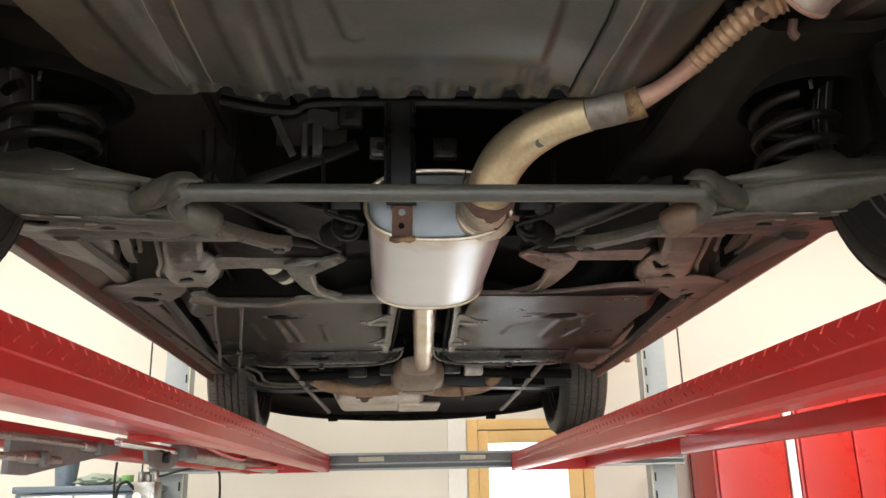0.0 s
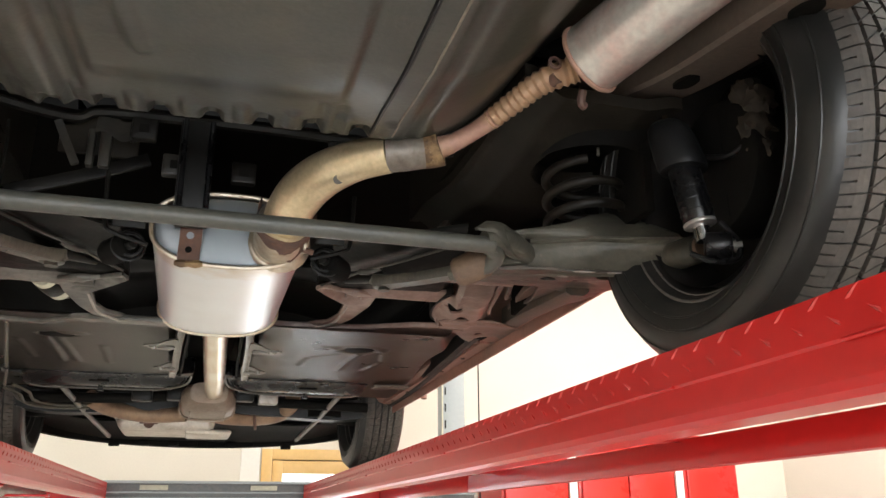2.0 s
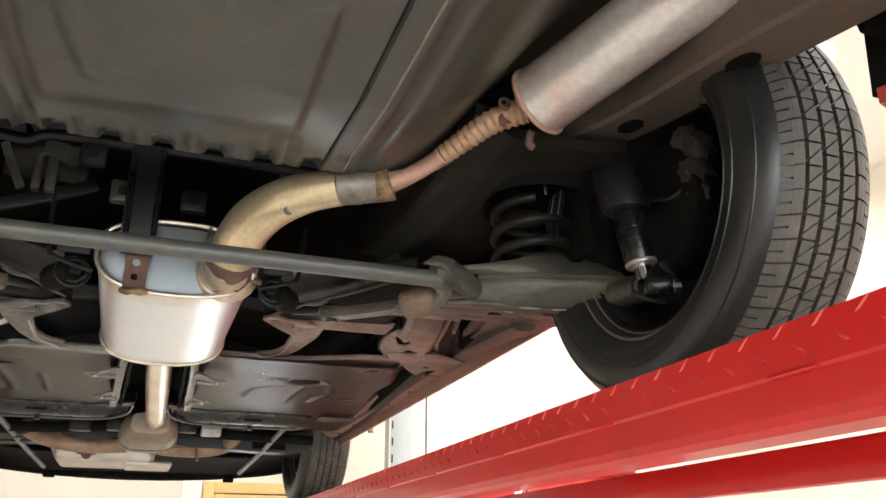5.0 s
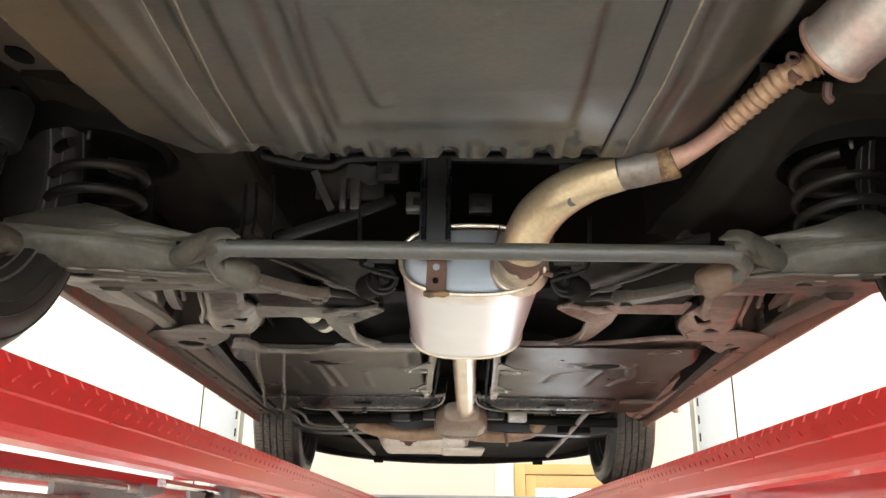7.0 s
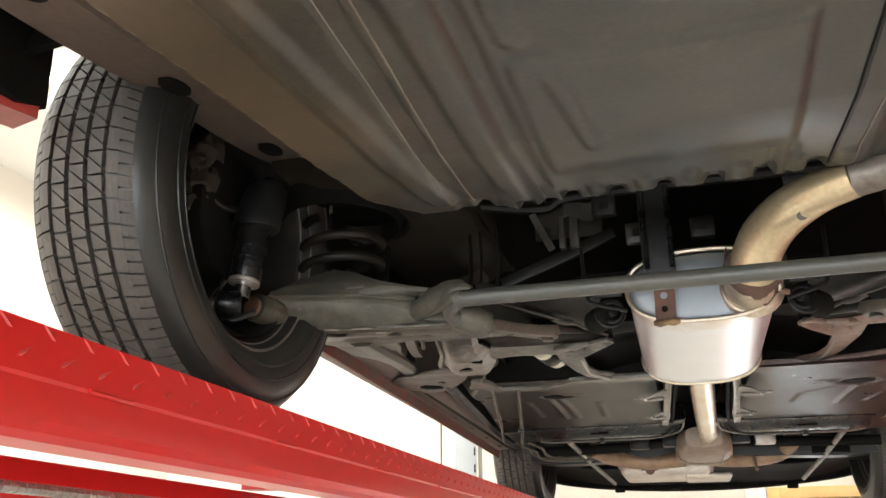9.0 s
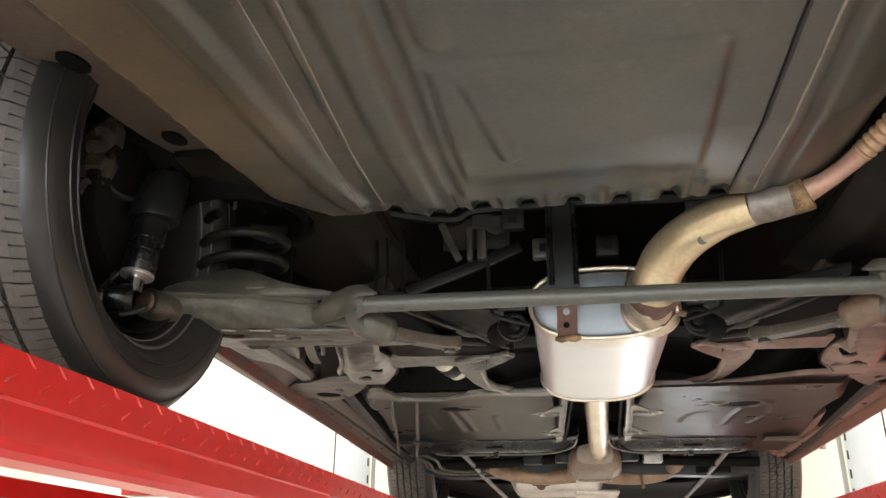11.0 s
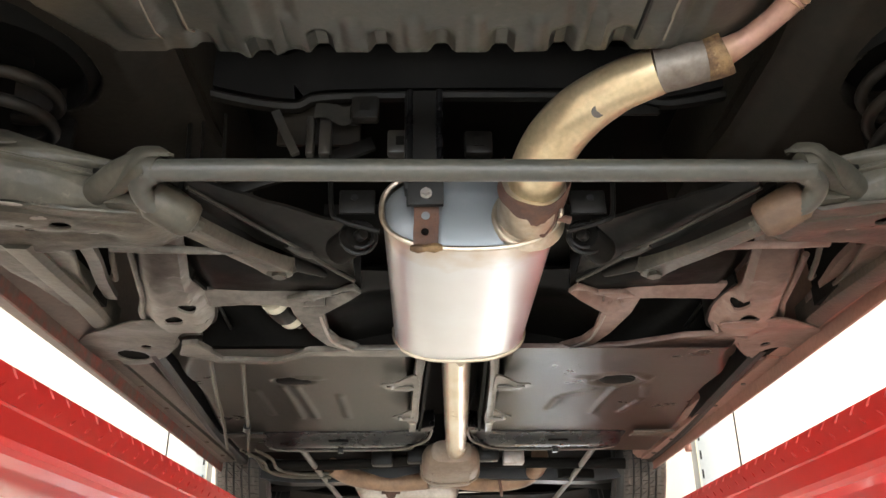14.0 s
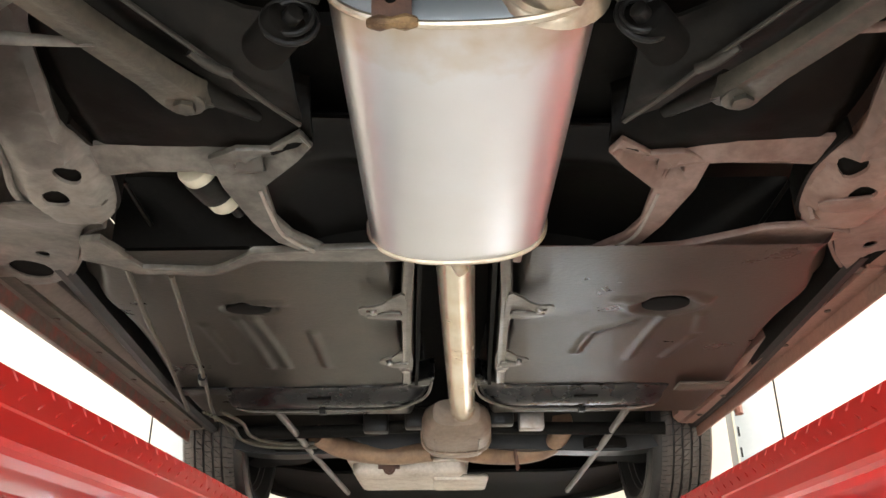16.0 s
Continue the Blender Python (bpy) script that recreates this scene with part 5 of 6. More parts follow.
    part("front_flange", sheet([(s * x, y) for x, y in (FRONT_LIP_L if s < 0 else FRONT_LIP_R)], lambda x, y: 2.062 + lumps(x, y, 0.0015), 0.012, rounded=False), BK, mem, "light folded front lip of the subframe")
    # black backing sheets supply the dark of the recesses above
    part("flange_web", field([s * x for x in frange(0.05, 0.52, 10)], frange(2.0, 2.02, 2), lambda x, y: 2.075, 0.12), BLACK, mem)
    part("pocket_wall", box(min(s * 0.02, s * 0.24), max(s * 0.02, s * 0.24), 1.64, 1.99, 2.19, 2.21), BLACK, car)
    for ob, k, up_ in ((brk, 1.0, 0.011), (mt, 1.0, 0.011)) if s < 0 else ((brk, 1.055, 0.0), (mem, 1.055, 0.0), (mt, 1.0, 0.013), (arm, 1.0, 0.007)):
        ob.scale = (k, k, k)
        ob.location = V(-0.05, 0.55, 1.585) * (1 - k) + V(0, 0, up_)
    # inner bush seen end-on
    ib = part("inner_bush", cyl((s * 0.168, 1.500, 2.083), (s * 0.205, 1.545, 2.078), 0.023, 24, bevel=0.008), BLACK, car, "black rubber inner bush")
    part("bush_cup", tube([(s * 0.168 + 0.026 * math.cos(a), 1.503 + 0.004 * math.cos(a), 2.083 + 0.026 * math.sin(a)) for a in frange(0, 2 * math.pi, 28)], 0.003, 8, 1), BEAMB, ib, "dark steel rim of the bush")
    part("bush_core", cyl((s * 0.160, 1.490, 2.084), (s * 0.172, 1.505, 2.083), 0.009, 18, bevel=0.002), BEAMB, ib)
    part("bush_ring", tube([(s * 0.165 + 0.019 * math.cos(a), 1.4985, 2.0835 + 0.019 * math.sin(a)) for a in frange(0, 2 * math.pi, 24)], 0.003, 8, 1), BEAMB, ib)
    tab = part("body_tab", box(min(s * 0.142, s * 0.194), max(s * 0.142, s * 0.194), 1.46, 1.466, 2.102, 2.140, 0.002), DULL, car, "small bracket tab with a hole")
    part("tab_hole", cyl((s * 0.172, 1.4585, 2.127), (s * 0.172, 1.4598, 2.127), 0.005, 12), BOOT, tab)
    part("tab_frame", tube([(s * 0.21, 1.465, 2.20), (s * 0.205, 1.465, 2.11), (s * 0.19, 1.465, 2.092), (s * 0.135, 1.465, 2.075)], 0.004, 8, 5), DULL, tab)

# fittings in the dark over the bar
def lip(dz, dy):
    return [(-0.46, 1.455 + dy, 2.338 + dz), (-0.36, 1.475 + dy, 2.322 + dz), (-0.275, 1.482 + dy, 2.314 + dz), (-0.235, 1.482 + dy, 2.330 + dz), (-0.1, 1.48 + dy, 2.334 + dz), (0.1, 1.478 + dy, 2.334 + dz), (0.25, 1.478 + dy, 2.330 + dz), (0.32, 1.475 + dy, 2.318 + dz), (0.46, 1.455 + dy, 2.336 + dz)]


xm = part("rear_crossmember", tube(lip(0.0, 0.02), 1.0, steps=5, profile=[(-0.02, 0.0), (0.02, 0.0), (0.025, 0.08), (-0.025, 0.08)]), POCKET, car, "dark rear body crossmember")
part("crossmember_lip", tube(lip(-0.016, -0.002), 1.0, steps=5, profile=[(-0.010, -0.006), (0.004, -0.007), (0.008, 0.0), (0.004, 0.006), (-0.010, 0.005)]), DULL, xm, "dusty folded lip of the crossmember")
def bent(u, v):
    x = -0.240 + 0.066 * u
    return (x, 1.470 + 0.016 * v + 0.006 * math.sin(math.pi * u), 2.310 - 0.006 * u - 0.040 * (1 - v) + 0.006 * math.sin(2.2 * math.pi * u))


gl = part("bent_bracket", skin(bent, 14, 8, 0.005), LIPM, car, "bent shiny steel bracket")
part("bracket_leg", box(-0.186, -0.172, 1.474, 1.480, 2.262, 2.300, 0.003), DULL, gl)
leg = part("slanted_leg", tube([(-0.302, 1.483, 2.290), (-0.285, 1.482, 2.252), (-0.266, 1.481, 2.212)], 1.0, steps=3, profile=[(-0.007, -0.004), (0.007, -0.004), (0.006, 0.004), (-0.006, 0.004)], up=(0, 1, 0)), LIPM, car, "slanted body leg")
part("upright_leg", box(-0.252, -0.240, 1.48, 1.50, 2.214, 2.282, 0.003), LIPM, leg)
part("upright_leg", box(-0.232, -0.214, 1.48, 1.50, 2.214, 2.280, 0.003), LIPM, leg)
part("leg_plate", box(-0.30, -0.17, 1.498, 1.506, 2.24, 2.32, 0.003), HOUSE, leg)
for x0, z0, m_ in ((-0.126, 2.201, LIPM), (-0.010, 2.200, DULL), (-0.182, 2.262, DULL)):
    tb = part("mount_tab", box(x0, x0 + 0.042, 1.455, 1.475, z0, z0 + 0.040, 0.004), m_, car, "small mounting block with a square hole")
    part("tab_slot", box(x0 + 0.013, x0 + 0.029, 1.4535, 1.4547, z0 + 0.012, z0 + 0.027), BLACK, tb)
part("wide_plate", box(0.16, 0.30, 1.478, 1.486, 2.285, 2.318, 0.004), DULL, car)
part("diagonal_rod", tube([(-0.37, 1.50, 2.158), (-0.26, 1.50, 2.198), (-0.15, 1.50, 2.243)], 1.0, steps=3, profile=[(-0.004, -0.011), (0.004, -0.011), (0.006, 0.0), (0.004, 0.011), (-0.004, 0.011)]), DULL, car, "dark diagonal brace rod")
for fx_, r_ in ((-0.425, 0.004), (-0.405, 0.003), (-0.372, 0.003)):
    part("fuel_line", tube([(fx_, 1.45, 2.11), (fx_ + 0.004, 1.46, 2.19), (fx_, 1.46, 2.27)], r_, 8, 4), DULL, car)
flt = part("fuel_filter", cyl((-0.348, 1.812, 2.106), (-0.322, 1.895, 2.098), 0.0255, 22, bevel=0.004), PALE, car, "pale plastic filter in a dark strap")
part("strap", cyl((-0.343, 1.828, 2.1045), (-0.329, 1.872, 2.100), 0.0272, 22, bevel=0.003), DULL, flt)
part("nozzle", cyl((-0.322, 1.895, 2.098), (-0.312, 1.930, 2.095), 0.009, 12, bevel=0.002), DULL, flt)

LAID = True
# exhaust --------------------------------------------------------------
def oval(cx, cz, rx, rz, y, n=110, p=2.5):
    out = []
    for k in range(n):
        a = 2 * math.pi * k / n
        c, s_ = math.cos(a), math.sin(a)
        out.append(V(cx + rx * math.copysign(abs(c) ** (2 / p), c), y, cz + rz * math.copysign(abs(s_) ** (2 / p), s_)))
    return out


MX0, MX1, MZ0, MZ1, MY0, MY1, MRX, MRZ = 0.018, 0.004, 2.114, 2.104, 1.468, 1.985, 0.130, 0.0645
mb = bmesh.new()
rings(mb, [oval(MX0 + (MX1 - MX0) * f, MZ0 + (MZ1 - MZ0) * f, MRX, MRZ, MY0 + (MY1 - MY0) * f) for f in (0.008, 0.02, 0.25, 0.5, 0.75, 0.98, 0.992)], cap=False)
muf = part("muffler", mb, ALUM, car, "shiny aluminised oval muffler")
for f, y in ((0, MY0), (1, MY1)):
    cx, cz = MX0 + (MX1 - MX0) * f, MZ0 + (MZ1 - MZ0) * f
    d = 1 if f == 0 else -1
    eb = bmesh.new()
    rings(eb, [oval(cx, cz, MRX - 0.003, MRZ - 0.003, y + d * 0.012), oval(cx, cz, MRX - 0.006, MRZ - 0.006, y + d * 0.010), oval(cx, cz, MRX - 0.02, MRZ - 0.02, y + d * 0.006), oval(cx, cz, MRX * 0.5, MRZ * 0.4, y + d * 0.005)])
    part("end_cap", eb, CAP, muf, "bluish pressed end cap")
    rim = [oval(cx, cz, MRX + 0.001, MRZ + 0.001, y)]
    part("rolled_seam", tube([tuple(p) for p in rim[0] + rim[0][:2]], 0.0042, 8, 1), RIM, muf, "rolled end seam with rust stains")
part("hanger_strap", tube([(-0.048, 1.463, 2.052), (-0.048, 1.458, 2.066), (-0.047, 1.456, 2.09), (-0.047, 1.452, 2.125)], 1.0, steps=5, profile=[(-0.018, -0.002), (0.018, -0.002), (0.018, 0.002), (-0.018, 0.002)], up=(0, 1, 0)), RUST, muf, "brown rusted hanger strap")
part("strap_hole", cyl((-0.048, 1.4505, 2.094), (-0.048, 1.4518, 2.094), 0.0062, 14), CAP, muf)
part("strap_hole", cyl((-0.049, 1.4535, 2.070), (-0.049, 1.4555, 2.070), 0.0055, 14), BLACK, muf)
part("weld_blob", tube([(-0.07, 1.462, 2.048), (-0.055, 1.460, 2.0465), (-0.04, 1.461, 2.0475), (-0.025, 1.463, 2.049)], 0.006, 8, 4, radii=[0.004, 0.0075, 0.005, 0.0078, 0.0045]), RUSTBAND, muf)
hang = part("exhaust_hanger", box(-0.075, -0.022, 1.437, 1.447, 2.105, 2.30, 0.002), BEAMB, car, "black steel exhaust hanger bracket")
part("hanger_bolt", hexbolt((-0.047, 1.437, 2.122), (0, -1, 0), 0.0058, 0.010, 0.0085), STEEL, hang)
for hx in (-0.071, -0.027):
    part("hanger_rib", cyl((hx, 1.436, 2.14), (hx, 1.438, 2.30), 0.005, 12), GLOSSB, hang)
part("hanger_side", box(-0.079, -0.072, 1.437, 1.462, 2.13, 2.30, 0.002), BEAMB, hang)
# outlet neck, clamp and tail pipe
part("outlet_neck", tube([(0.100, 1.480, 2.104), (0.102, 1.44, 2.108), (0.104, 1.405, 2.118)], 0.0455, 28, 4), RIM, muf, "pale outlet neck")
part("neck_flange", tube([(0.100, 1.484, 2.104), (0.101, 1.474, 2.105), (0.101, 1.466, 2.105)], 0.045, 28, 3, radii=[0.057, 0.051, 0.0465]), RIM, muf, "pale flared neck ring")


def torn_collar(u, v):
    a = radians(-125) + radians(250) * u
    tip = 0.016 + 0.052 * max(0.0, 1 - abs(a - 0.42) / 0.62) ** 0.9 + 0.0015 * math.sin(9 * a)
    y = 1.386 + (tip + 0.014) * v
    r = 0.0488 + 0.0012 * math.sin(5 * a + 3 * v)
    return (0.104 - 0.05 * (y - 1.405) + r * math.sin(a), y, 2.118 - 0.19 * (y - 1.405) - r * math.cos(a))


part("collar_tongue", skin(torn_collar, 40, 8, 0.0015), RUST, muf, "torn rusty tongue of the collar")
cl = part("collar_clamp", box(0.138, 0.143, 1.415, 1.445, 2.075, 2.10, 0.002), RIM, muf)
part("clamp_screw", cyl((0.138, 1.43, 2.078), (0.156, 1.432, 2.074), 0.0055, 10), RUST, muf)
tp = part("tail_pipe", tube([(0.105, 1.43, 2.112), (0.110, 1.385, 2.130), (0.126, 1.345, 2.150), (0.156, 1.303, 2.167), (0.20, 1.264, 2.178), (0.247, 1.236, 2.182)], 0.03, 24, 8, radii=[0.0395, 0.0395, 0.039, 0.0365, 0.0325, 0.0295]), PIPE, car, "heat-tinted bent steel tail pipe")
for px_, py_, pz_, pr_, dr_ in ((0.168, 1.291, 2.170, 0.0356, 0.0085), (0.123, 1.350, 2.149, 0.0388, 0.005)):
    nx_, ny_, nz_ = 0.15, -0.68, -0.72
    part("scorch_mark", cyl((px_ + nx_ * (pr_ - 0.002), py_ + ny_ * (pr_ - 0.002), pz_ + nz_ * (pr_ - 0.002)), (px_ + nx_ * (pr_ + 0.0008), py_ + ny_ * (pr_ + 0.0008), pz_ + nz_ * (pr_ + 0.0008)), dr_, 14, bevel=0.0005), STEELD, tp, "dark scorched spot")
part("pipe_sleeve", tube([(0.243, 1.237, 2.182), (0.275, 1.228, 2.184), (0.303, 1.22, 2.188)], 0.026, 22, 4, radii=[0.0290, 0.0285, 0.0275]), PIPE2, tp, "grey scuffed pipe sleeve")
part("pipe_band", tube([(0.299, 1.221, 2.1875), (0.316, 1.2165, 2.190), (0.324, 1.213, 2.192)], 0.0288, 22, 3), RUSTBAND, tp, "dark rust band with pale flakes")
part("thin_pipe", tube([(0.318, 1.216, 2.191), (0.345, 1.203, 2.20), (0.372, 1.178, 2.212), (0.392, 1.15, 2.222)], 0.018, 18, 6, radii=[0.019, 0.0145, 0.0135, 0.0155]), PINK, tp, "pinkish rust-tinged narrow pipe")
fx = []
frad = []
path = smooth_path([(0.388, 1.156, 2.220), (0.415, 1.117, 2.236), (0.445, 1.077, 2.252), (0.485, 1.050, 2.264)], 22)
for i, p in enumerate(path):
    fx.append(tuple(p))
    frad.append(0.0150 + 0.0055 * i / len(path) + 0.0016 * math.sin(i * 2 * math.pi / 5))
part("corrugated_pipe", tube(fx, 1.0, 18, 1, radii=frad), CORR, tp, "corrugated flexible section of the pipe")
part("flange_ring", cyl((0.452, 1.066, 2.247), (0.458, 1.054, 2.25), 0.011, 12), RUST, tp)
AX0, AX1 = V(0.500, 1.036, 2.272), V(0.700, 0.612, 2.374)
axd = (AX1 - AX0).normalized()
axu = axd.cross(V(0, 0, 1)).normalized()
axv = axu.cross(axd)


def hoop(f, r):
    """A closed ring of points round the silencer's axis."""
    c = AX0 + (AX1 - AX0) * f
    return [c + (axu * math.cos(a) + axv * math.sin(a)) * r for a in frange(0, 2 * math.pi * 35 / 36, 35)]


sb3 = bmesh.new()
rings(sb3, [hoop(0.0, 0.030), hoop(-0.004, 0.047), hoop(0.0, 0.0515), hoop(0.02, 0.0530), hoop(0.5, 0.0530), hoop(0.98, 0.0530), hoop(1.0, 0.048)])
sil = part("rear_silencer", sb3, SILENCER, car, "round steel rear silencer with red reflections put into its colour")
ring3 = hoop(0.004, 0.0535)
part("silencer_rim", tube([tuple(p) for p in ring3 + ring3[:2]], 0.0036, 8, 1), PINK, sil, "pinkish rolled rim")
part("silencer_drain", tube([(0.492, 1.046, 2.226), (0.490, 1.050, 2.210), (0.497, 1.054, 2.205)], 0.0065, 8, 3), RUST, sil)
part("silencer_bolt", tube([(0.448 + 0.008 * math.cos(a), 1.040, 2.262 + 0.008 * math.sin(a)) for a in frange(0, 2 * math.pi, 14)], 0.0028, 8, 1), RUST, sil, "small rusted ring")
# pipe forward of the muffler
fpipe = part("front_pipe", tube([(0.0, 1.985, 2.100), (0.0, 2.2, 2.09), (0.002, 2.6, 2.072), (0.004, 3.05, 2.062)], 0.0325, 22, 5), PIPEF, car, "pale heat-tinted straight exhaust pipe")
part("pipe_clip", cyl((0.0, 2.06, 2.073), (0.012, 2.075, 2.06), 0.011, 12), RIM, fpipe)
part("pipe_flange", tube([(-0.0, 2.005, 2.10), (-0.001, 2.03, 2.099)], 0.036, 22, 1), RIM, fpipe)

LAID = False
# floor pan ------------------------------------------------------------
def pan(x, y):
    a = abs(x)
    z = 2.083 + 0.012 * math.cos(y * 5)
    z += 0.13 * sstep(0.115, 0.06, a)
    z -= 0.004 * sstep(2.8, 2.2, y)
    z += 0.010 * sstep(1.15, 0.85, math.hypot((x + 0.380) / 0.048, (y - 2.303) / 0.032))
    z += 0.010 * sstep(1.15, 0.85, math.hypot((x - 0.385) / 0.048, (y - 2.297) / 0.045))
    z -= 0.004 * sstep(0.25, 0.0, abs(math.hypot((x - 0.385) / 0.07, (y - 2.297) / 0.065) - 1))
    for x0, y0, x1, y1 in ((-0.417, 2.36, -0.415, 2.70), (-0.385, 2.36, -0.375, 2.70), (-0.286, 2.46, -0.286, 2.70), (-0.49, 2.4, -0.49, 2.66), (0.401, 2.36, 0.39, 2.66), (0.345, 2.40, 0.285, 2.47), (0.275, 2.49, 0.265, 2.62), (0.47, 2.36, 0.495, 2.48), (0.495, 2.52, 0.47, 2.65)):
        z -= 0.0035 * bead(x, y, x0, y0, x1, y1, 0.013)
    for x0 in (-0.34, 0.315, 0.43):
        z -= 0.004 * bead(x, y, x0 - 0.02, 2.27, x0 + 0.02, 2.27, 0.022)
    return z


def pan_half(y):
    return 0.59 + 0.065 * sstep(2.02, 2.27, y) + 0.05 * sstep(2.27, 2.9, y)


pm = bmesh.new()
pys, pus = frange(2.0, 3.1, 110), frange(-1, 1, 220)
lo = [[pm.verts.new((u * pan_half(y), y, pan(u * pan_half(y), y) + 0.05 * sstep(0.93, 1.0, abs(u)))) for u in pus] for y in pys]
for j in range(len(pys) - 1):
    for i in range(len(pus) - 1):
        pm.faces.new((lo[j][i], lo[j + 1][i], lo[j + 1][i + 1], lo[j][i + 1]))
bmesh.ops.solidify(pm, geom=pm.faces[:], thickness=-0.004)
# black cover added under the tunnel top to keep it dark
part("tunnel_roof", box(-0.09, 0.09, 2.03, 3.08, 2.188, 2.196), BLACK, car)
fpan = part("floor_pan", pm, UNDER, car, "dark coated floor pan with pressed beads and oval plugs")
for cx, cy, rx, ry in ((-0.380, 2.303, 0.042, 0.026), (0.385, 2.297, 0.044, 0.036)):
    part("floor_plug", sheet([(cx + rx * math.cos(a), cy + ry * math.sin(a)) for a in frange(0, 2 * math.pi * 15 / 16, 15)], 2.0835, 0.008, rounded=False), BLACK, fpan, "black oval rubber plug")
for s in (-1, 1):
    tb = part("tunnel_rail", tube([(s * 0.075, 2.06, 2.085), (s * 0.085, 2.2, 2.07), (s * 0.095, 2.45, 2.065), (s * 0.108, 2.74, 2.062)], 1.0, steps=5, profile=[(-0.010, 0.0), (-0.008, -0.006), (-0.004, -0.0045), (0.002, -0.004), (0.008, -0.006), (0.011, 0.0), (0.012, 0.02), (-0.010, 0.02)]), TUNNEL, car, "dull steel rail along the tunnel")
    for yb, w in ((2.235, 0.065), (2.55, 0.05)):
        br = part("tunnel_bracket", sheet([(s * 0.088, yb - 0.055), (s * 0.112, yb - 0.040), (s * 0.128, yb - 0.022), (s * (0.096 + w), yb - 0.026), (s * (0.106 + w), yb - 0.010), (s * (0.098 + w), yb + 0.010), (s * 0.130, yb + 0.012), (s * 0.116, yb + 0.036), (s * 0.098, yb + 0.075), (s * 0.090, yb + 0.080)], lambda x, y: 2.061 - 0.010 * sstep(0.115, 0.15, abs(x)), 0.004, holes=((s * (0.088 + w), yb - 0.008, 0.005, 0.007),)), TUNNEL, tb, "small dull hooked clip on the tunnel")
        part("bracket_lug", cyl((s * (0.105 + w * 0.6), yb - 0.004, 2.056), (s * (0.105 + w * 0.6), yb - 0.004, 2.046), 0.006, 12, bevel=0.002), VALVE, tb)
        part("bracket_web", sheet([(s * 0.100, yb + 0.020), (s * (0.085 + w), yb + 0.026), (s * (0.094 + w), yb + 0.040), (s * (0.078 + w), yb + 0.052), (s * 0.104, yb + 0.056)], 2.056, 0.006), TUNNEL, tb)
    # black strip along the rail for the shadow inside the tunnel
    part("tunnel_wall", tube([(s * 0.058, 2.03, 2.14), (s * 0.068, 2.3, 2.14), (s * 0.078, 2.6, 2.14), (s * 0.088, 2.82, 2.14)], 1.0, steps=3, profile=[(-0.004, -0.065), (0.004, -0.065), (0.004, 0.06), (-0.004, 0.06)]), BLACK, tb)
    part("tunnel_bolt", hexbolt((s * 0.105, 2.62, 2.06), (0, 0, -1), 0.010, 0.008, 0.014), STEEL, tb)
    xo = 0.545 if s < 0 else 0.51
    cbm = part("floor_crossmember", sheet([(s * x, y) for x, y in ((0.045, 2.76), (0.055, 2.82), (0.09, 2.90), (0.17, 2.958), (0.30, 2.967), (xo - 0.05, 2.967), (xo, 2.94), (xo + 0.01, 2.88), (xo, 2.845), (0.3, 2.845), (0.15, 2.84), (0.09, 2.80))], lambda x, y: 2.052 + 0.026 * sstep(2.93, 2.84, y), 0.05), GLOSSB, car, "black satin floor crossmember with a rolled lip")
    part("rolled_lip", tube([(s * 0.05, 2.76, 2.07), (s * 0.062, 2.83, 2.055), (s * 0.10, 2.90, 2.05), (s * 0.17, 2.957, 2.049), (s * 0.30, 2.966, 2.049), (s * (xo - 0.05), 2.966, 2.049), (s * xo, 2.935, 2.052)], 0.0036, 8, 6), UNDER, cbm)
    part("drain_slot", box(s * 0.33 - 0.03, s * 0.33 + 0.03, 2.885, 2.905, 2.060, 2.066, 0.002), BLACK, cbm)
    part("lower_lip", tube([(s * 0.062, 2.80, 2.066), (s * 0.085, 2.88, 2.056), (s * 0.12, 2.925, 2.053), (s * 0.18, 2.945, 2.052), (s * 0.30, 2.950, 2.052), (s * (xo - 0.04), 2.950, 2.053)], 0.0025, 8, 6), DULL, cbm)
    part("lip_clip", box(s * 0.33 - 0.008, s * 0.33 + 0.008, 2.955, 2.975, 2.04, 2.05), BEAMB, cbm)
    # sill with pinch weld
    w_ = -0.047 if s > 0 else 0.0
    sill = part("sill", tube([(s * (0.845 + w_), 1.50, 2.115), (s * (0.83 + w_), 2.2, 2.105), (s * (0.80 + w_), 3.3, 2.085)], 1.0, steps=4, profile=[(-0.10, 0.012), (-0.085, -0.004), (-0.03, -0.012), (-0.002, -0.006), (0.03, 0.05), (0.05, 0.22), (-0.10, 0.22)] if s > 0 else [(-0.07, 0.22), (-0.06, 0.05), (-0.02, -0.006), (0.03, -0.012), (0.10, -0.004), (0.118, 0.012), (0.118, 0.22)]), BODYRED if s > 0 else mat("dirty_sill_coating", (0.18, 0.15, 0.13), 0.48, 0, (0.25, 0.205, 0.175), 7, 0.8, 0.35, 90, speck=0.3, dust=(0.06, 0.04, 0.03)), car, "dirty red painted sill")
    part("pinch_weld", strip([(s * (0.785 + w_), 1.50, 2.092), (s * (0.783 + w_), 2.2, 2.08), (s * (0.775 + w_), 3.32, 2.06)], 0.006, 0.03), BODYRED if s > 0 else FLAKE, sill, "folded seam under the sill")
    part("sill_strip", strip([(s * (0.755 + w_), 2.16, 2.10), (s * (0.745 + w_), 2.5, 2.09), (s * (0.73 + w_), 3.25, 2.075)], 0.026, 0.012), BODYRED if s > 0 else ARM, sill)
    for k in range(5):
        yy = 2.35 + k * 0.2
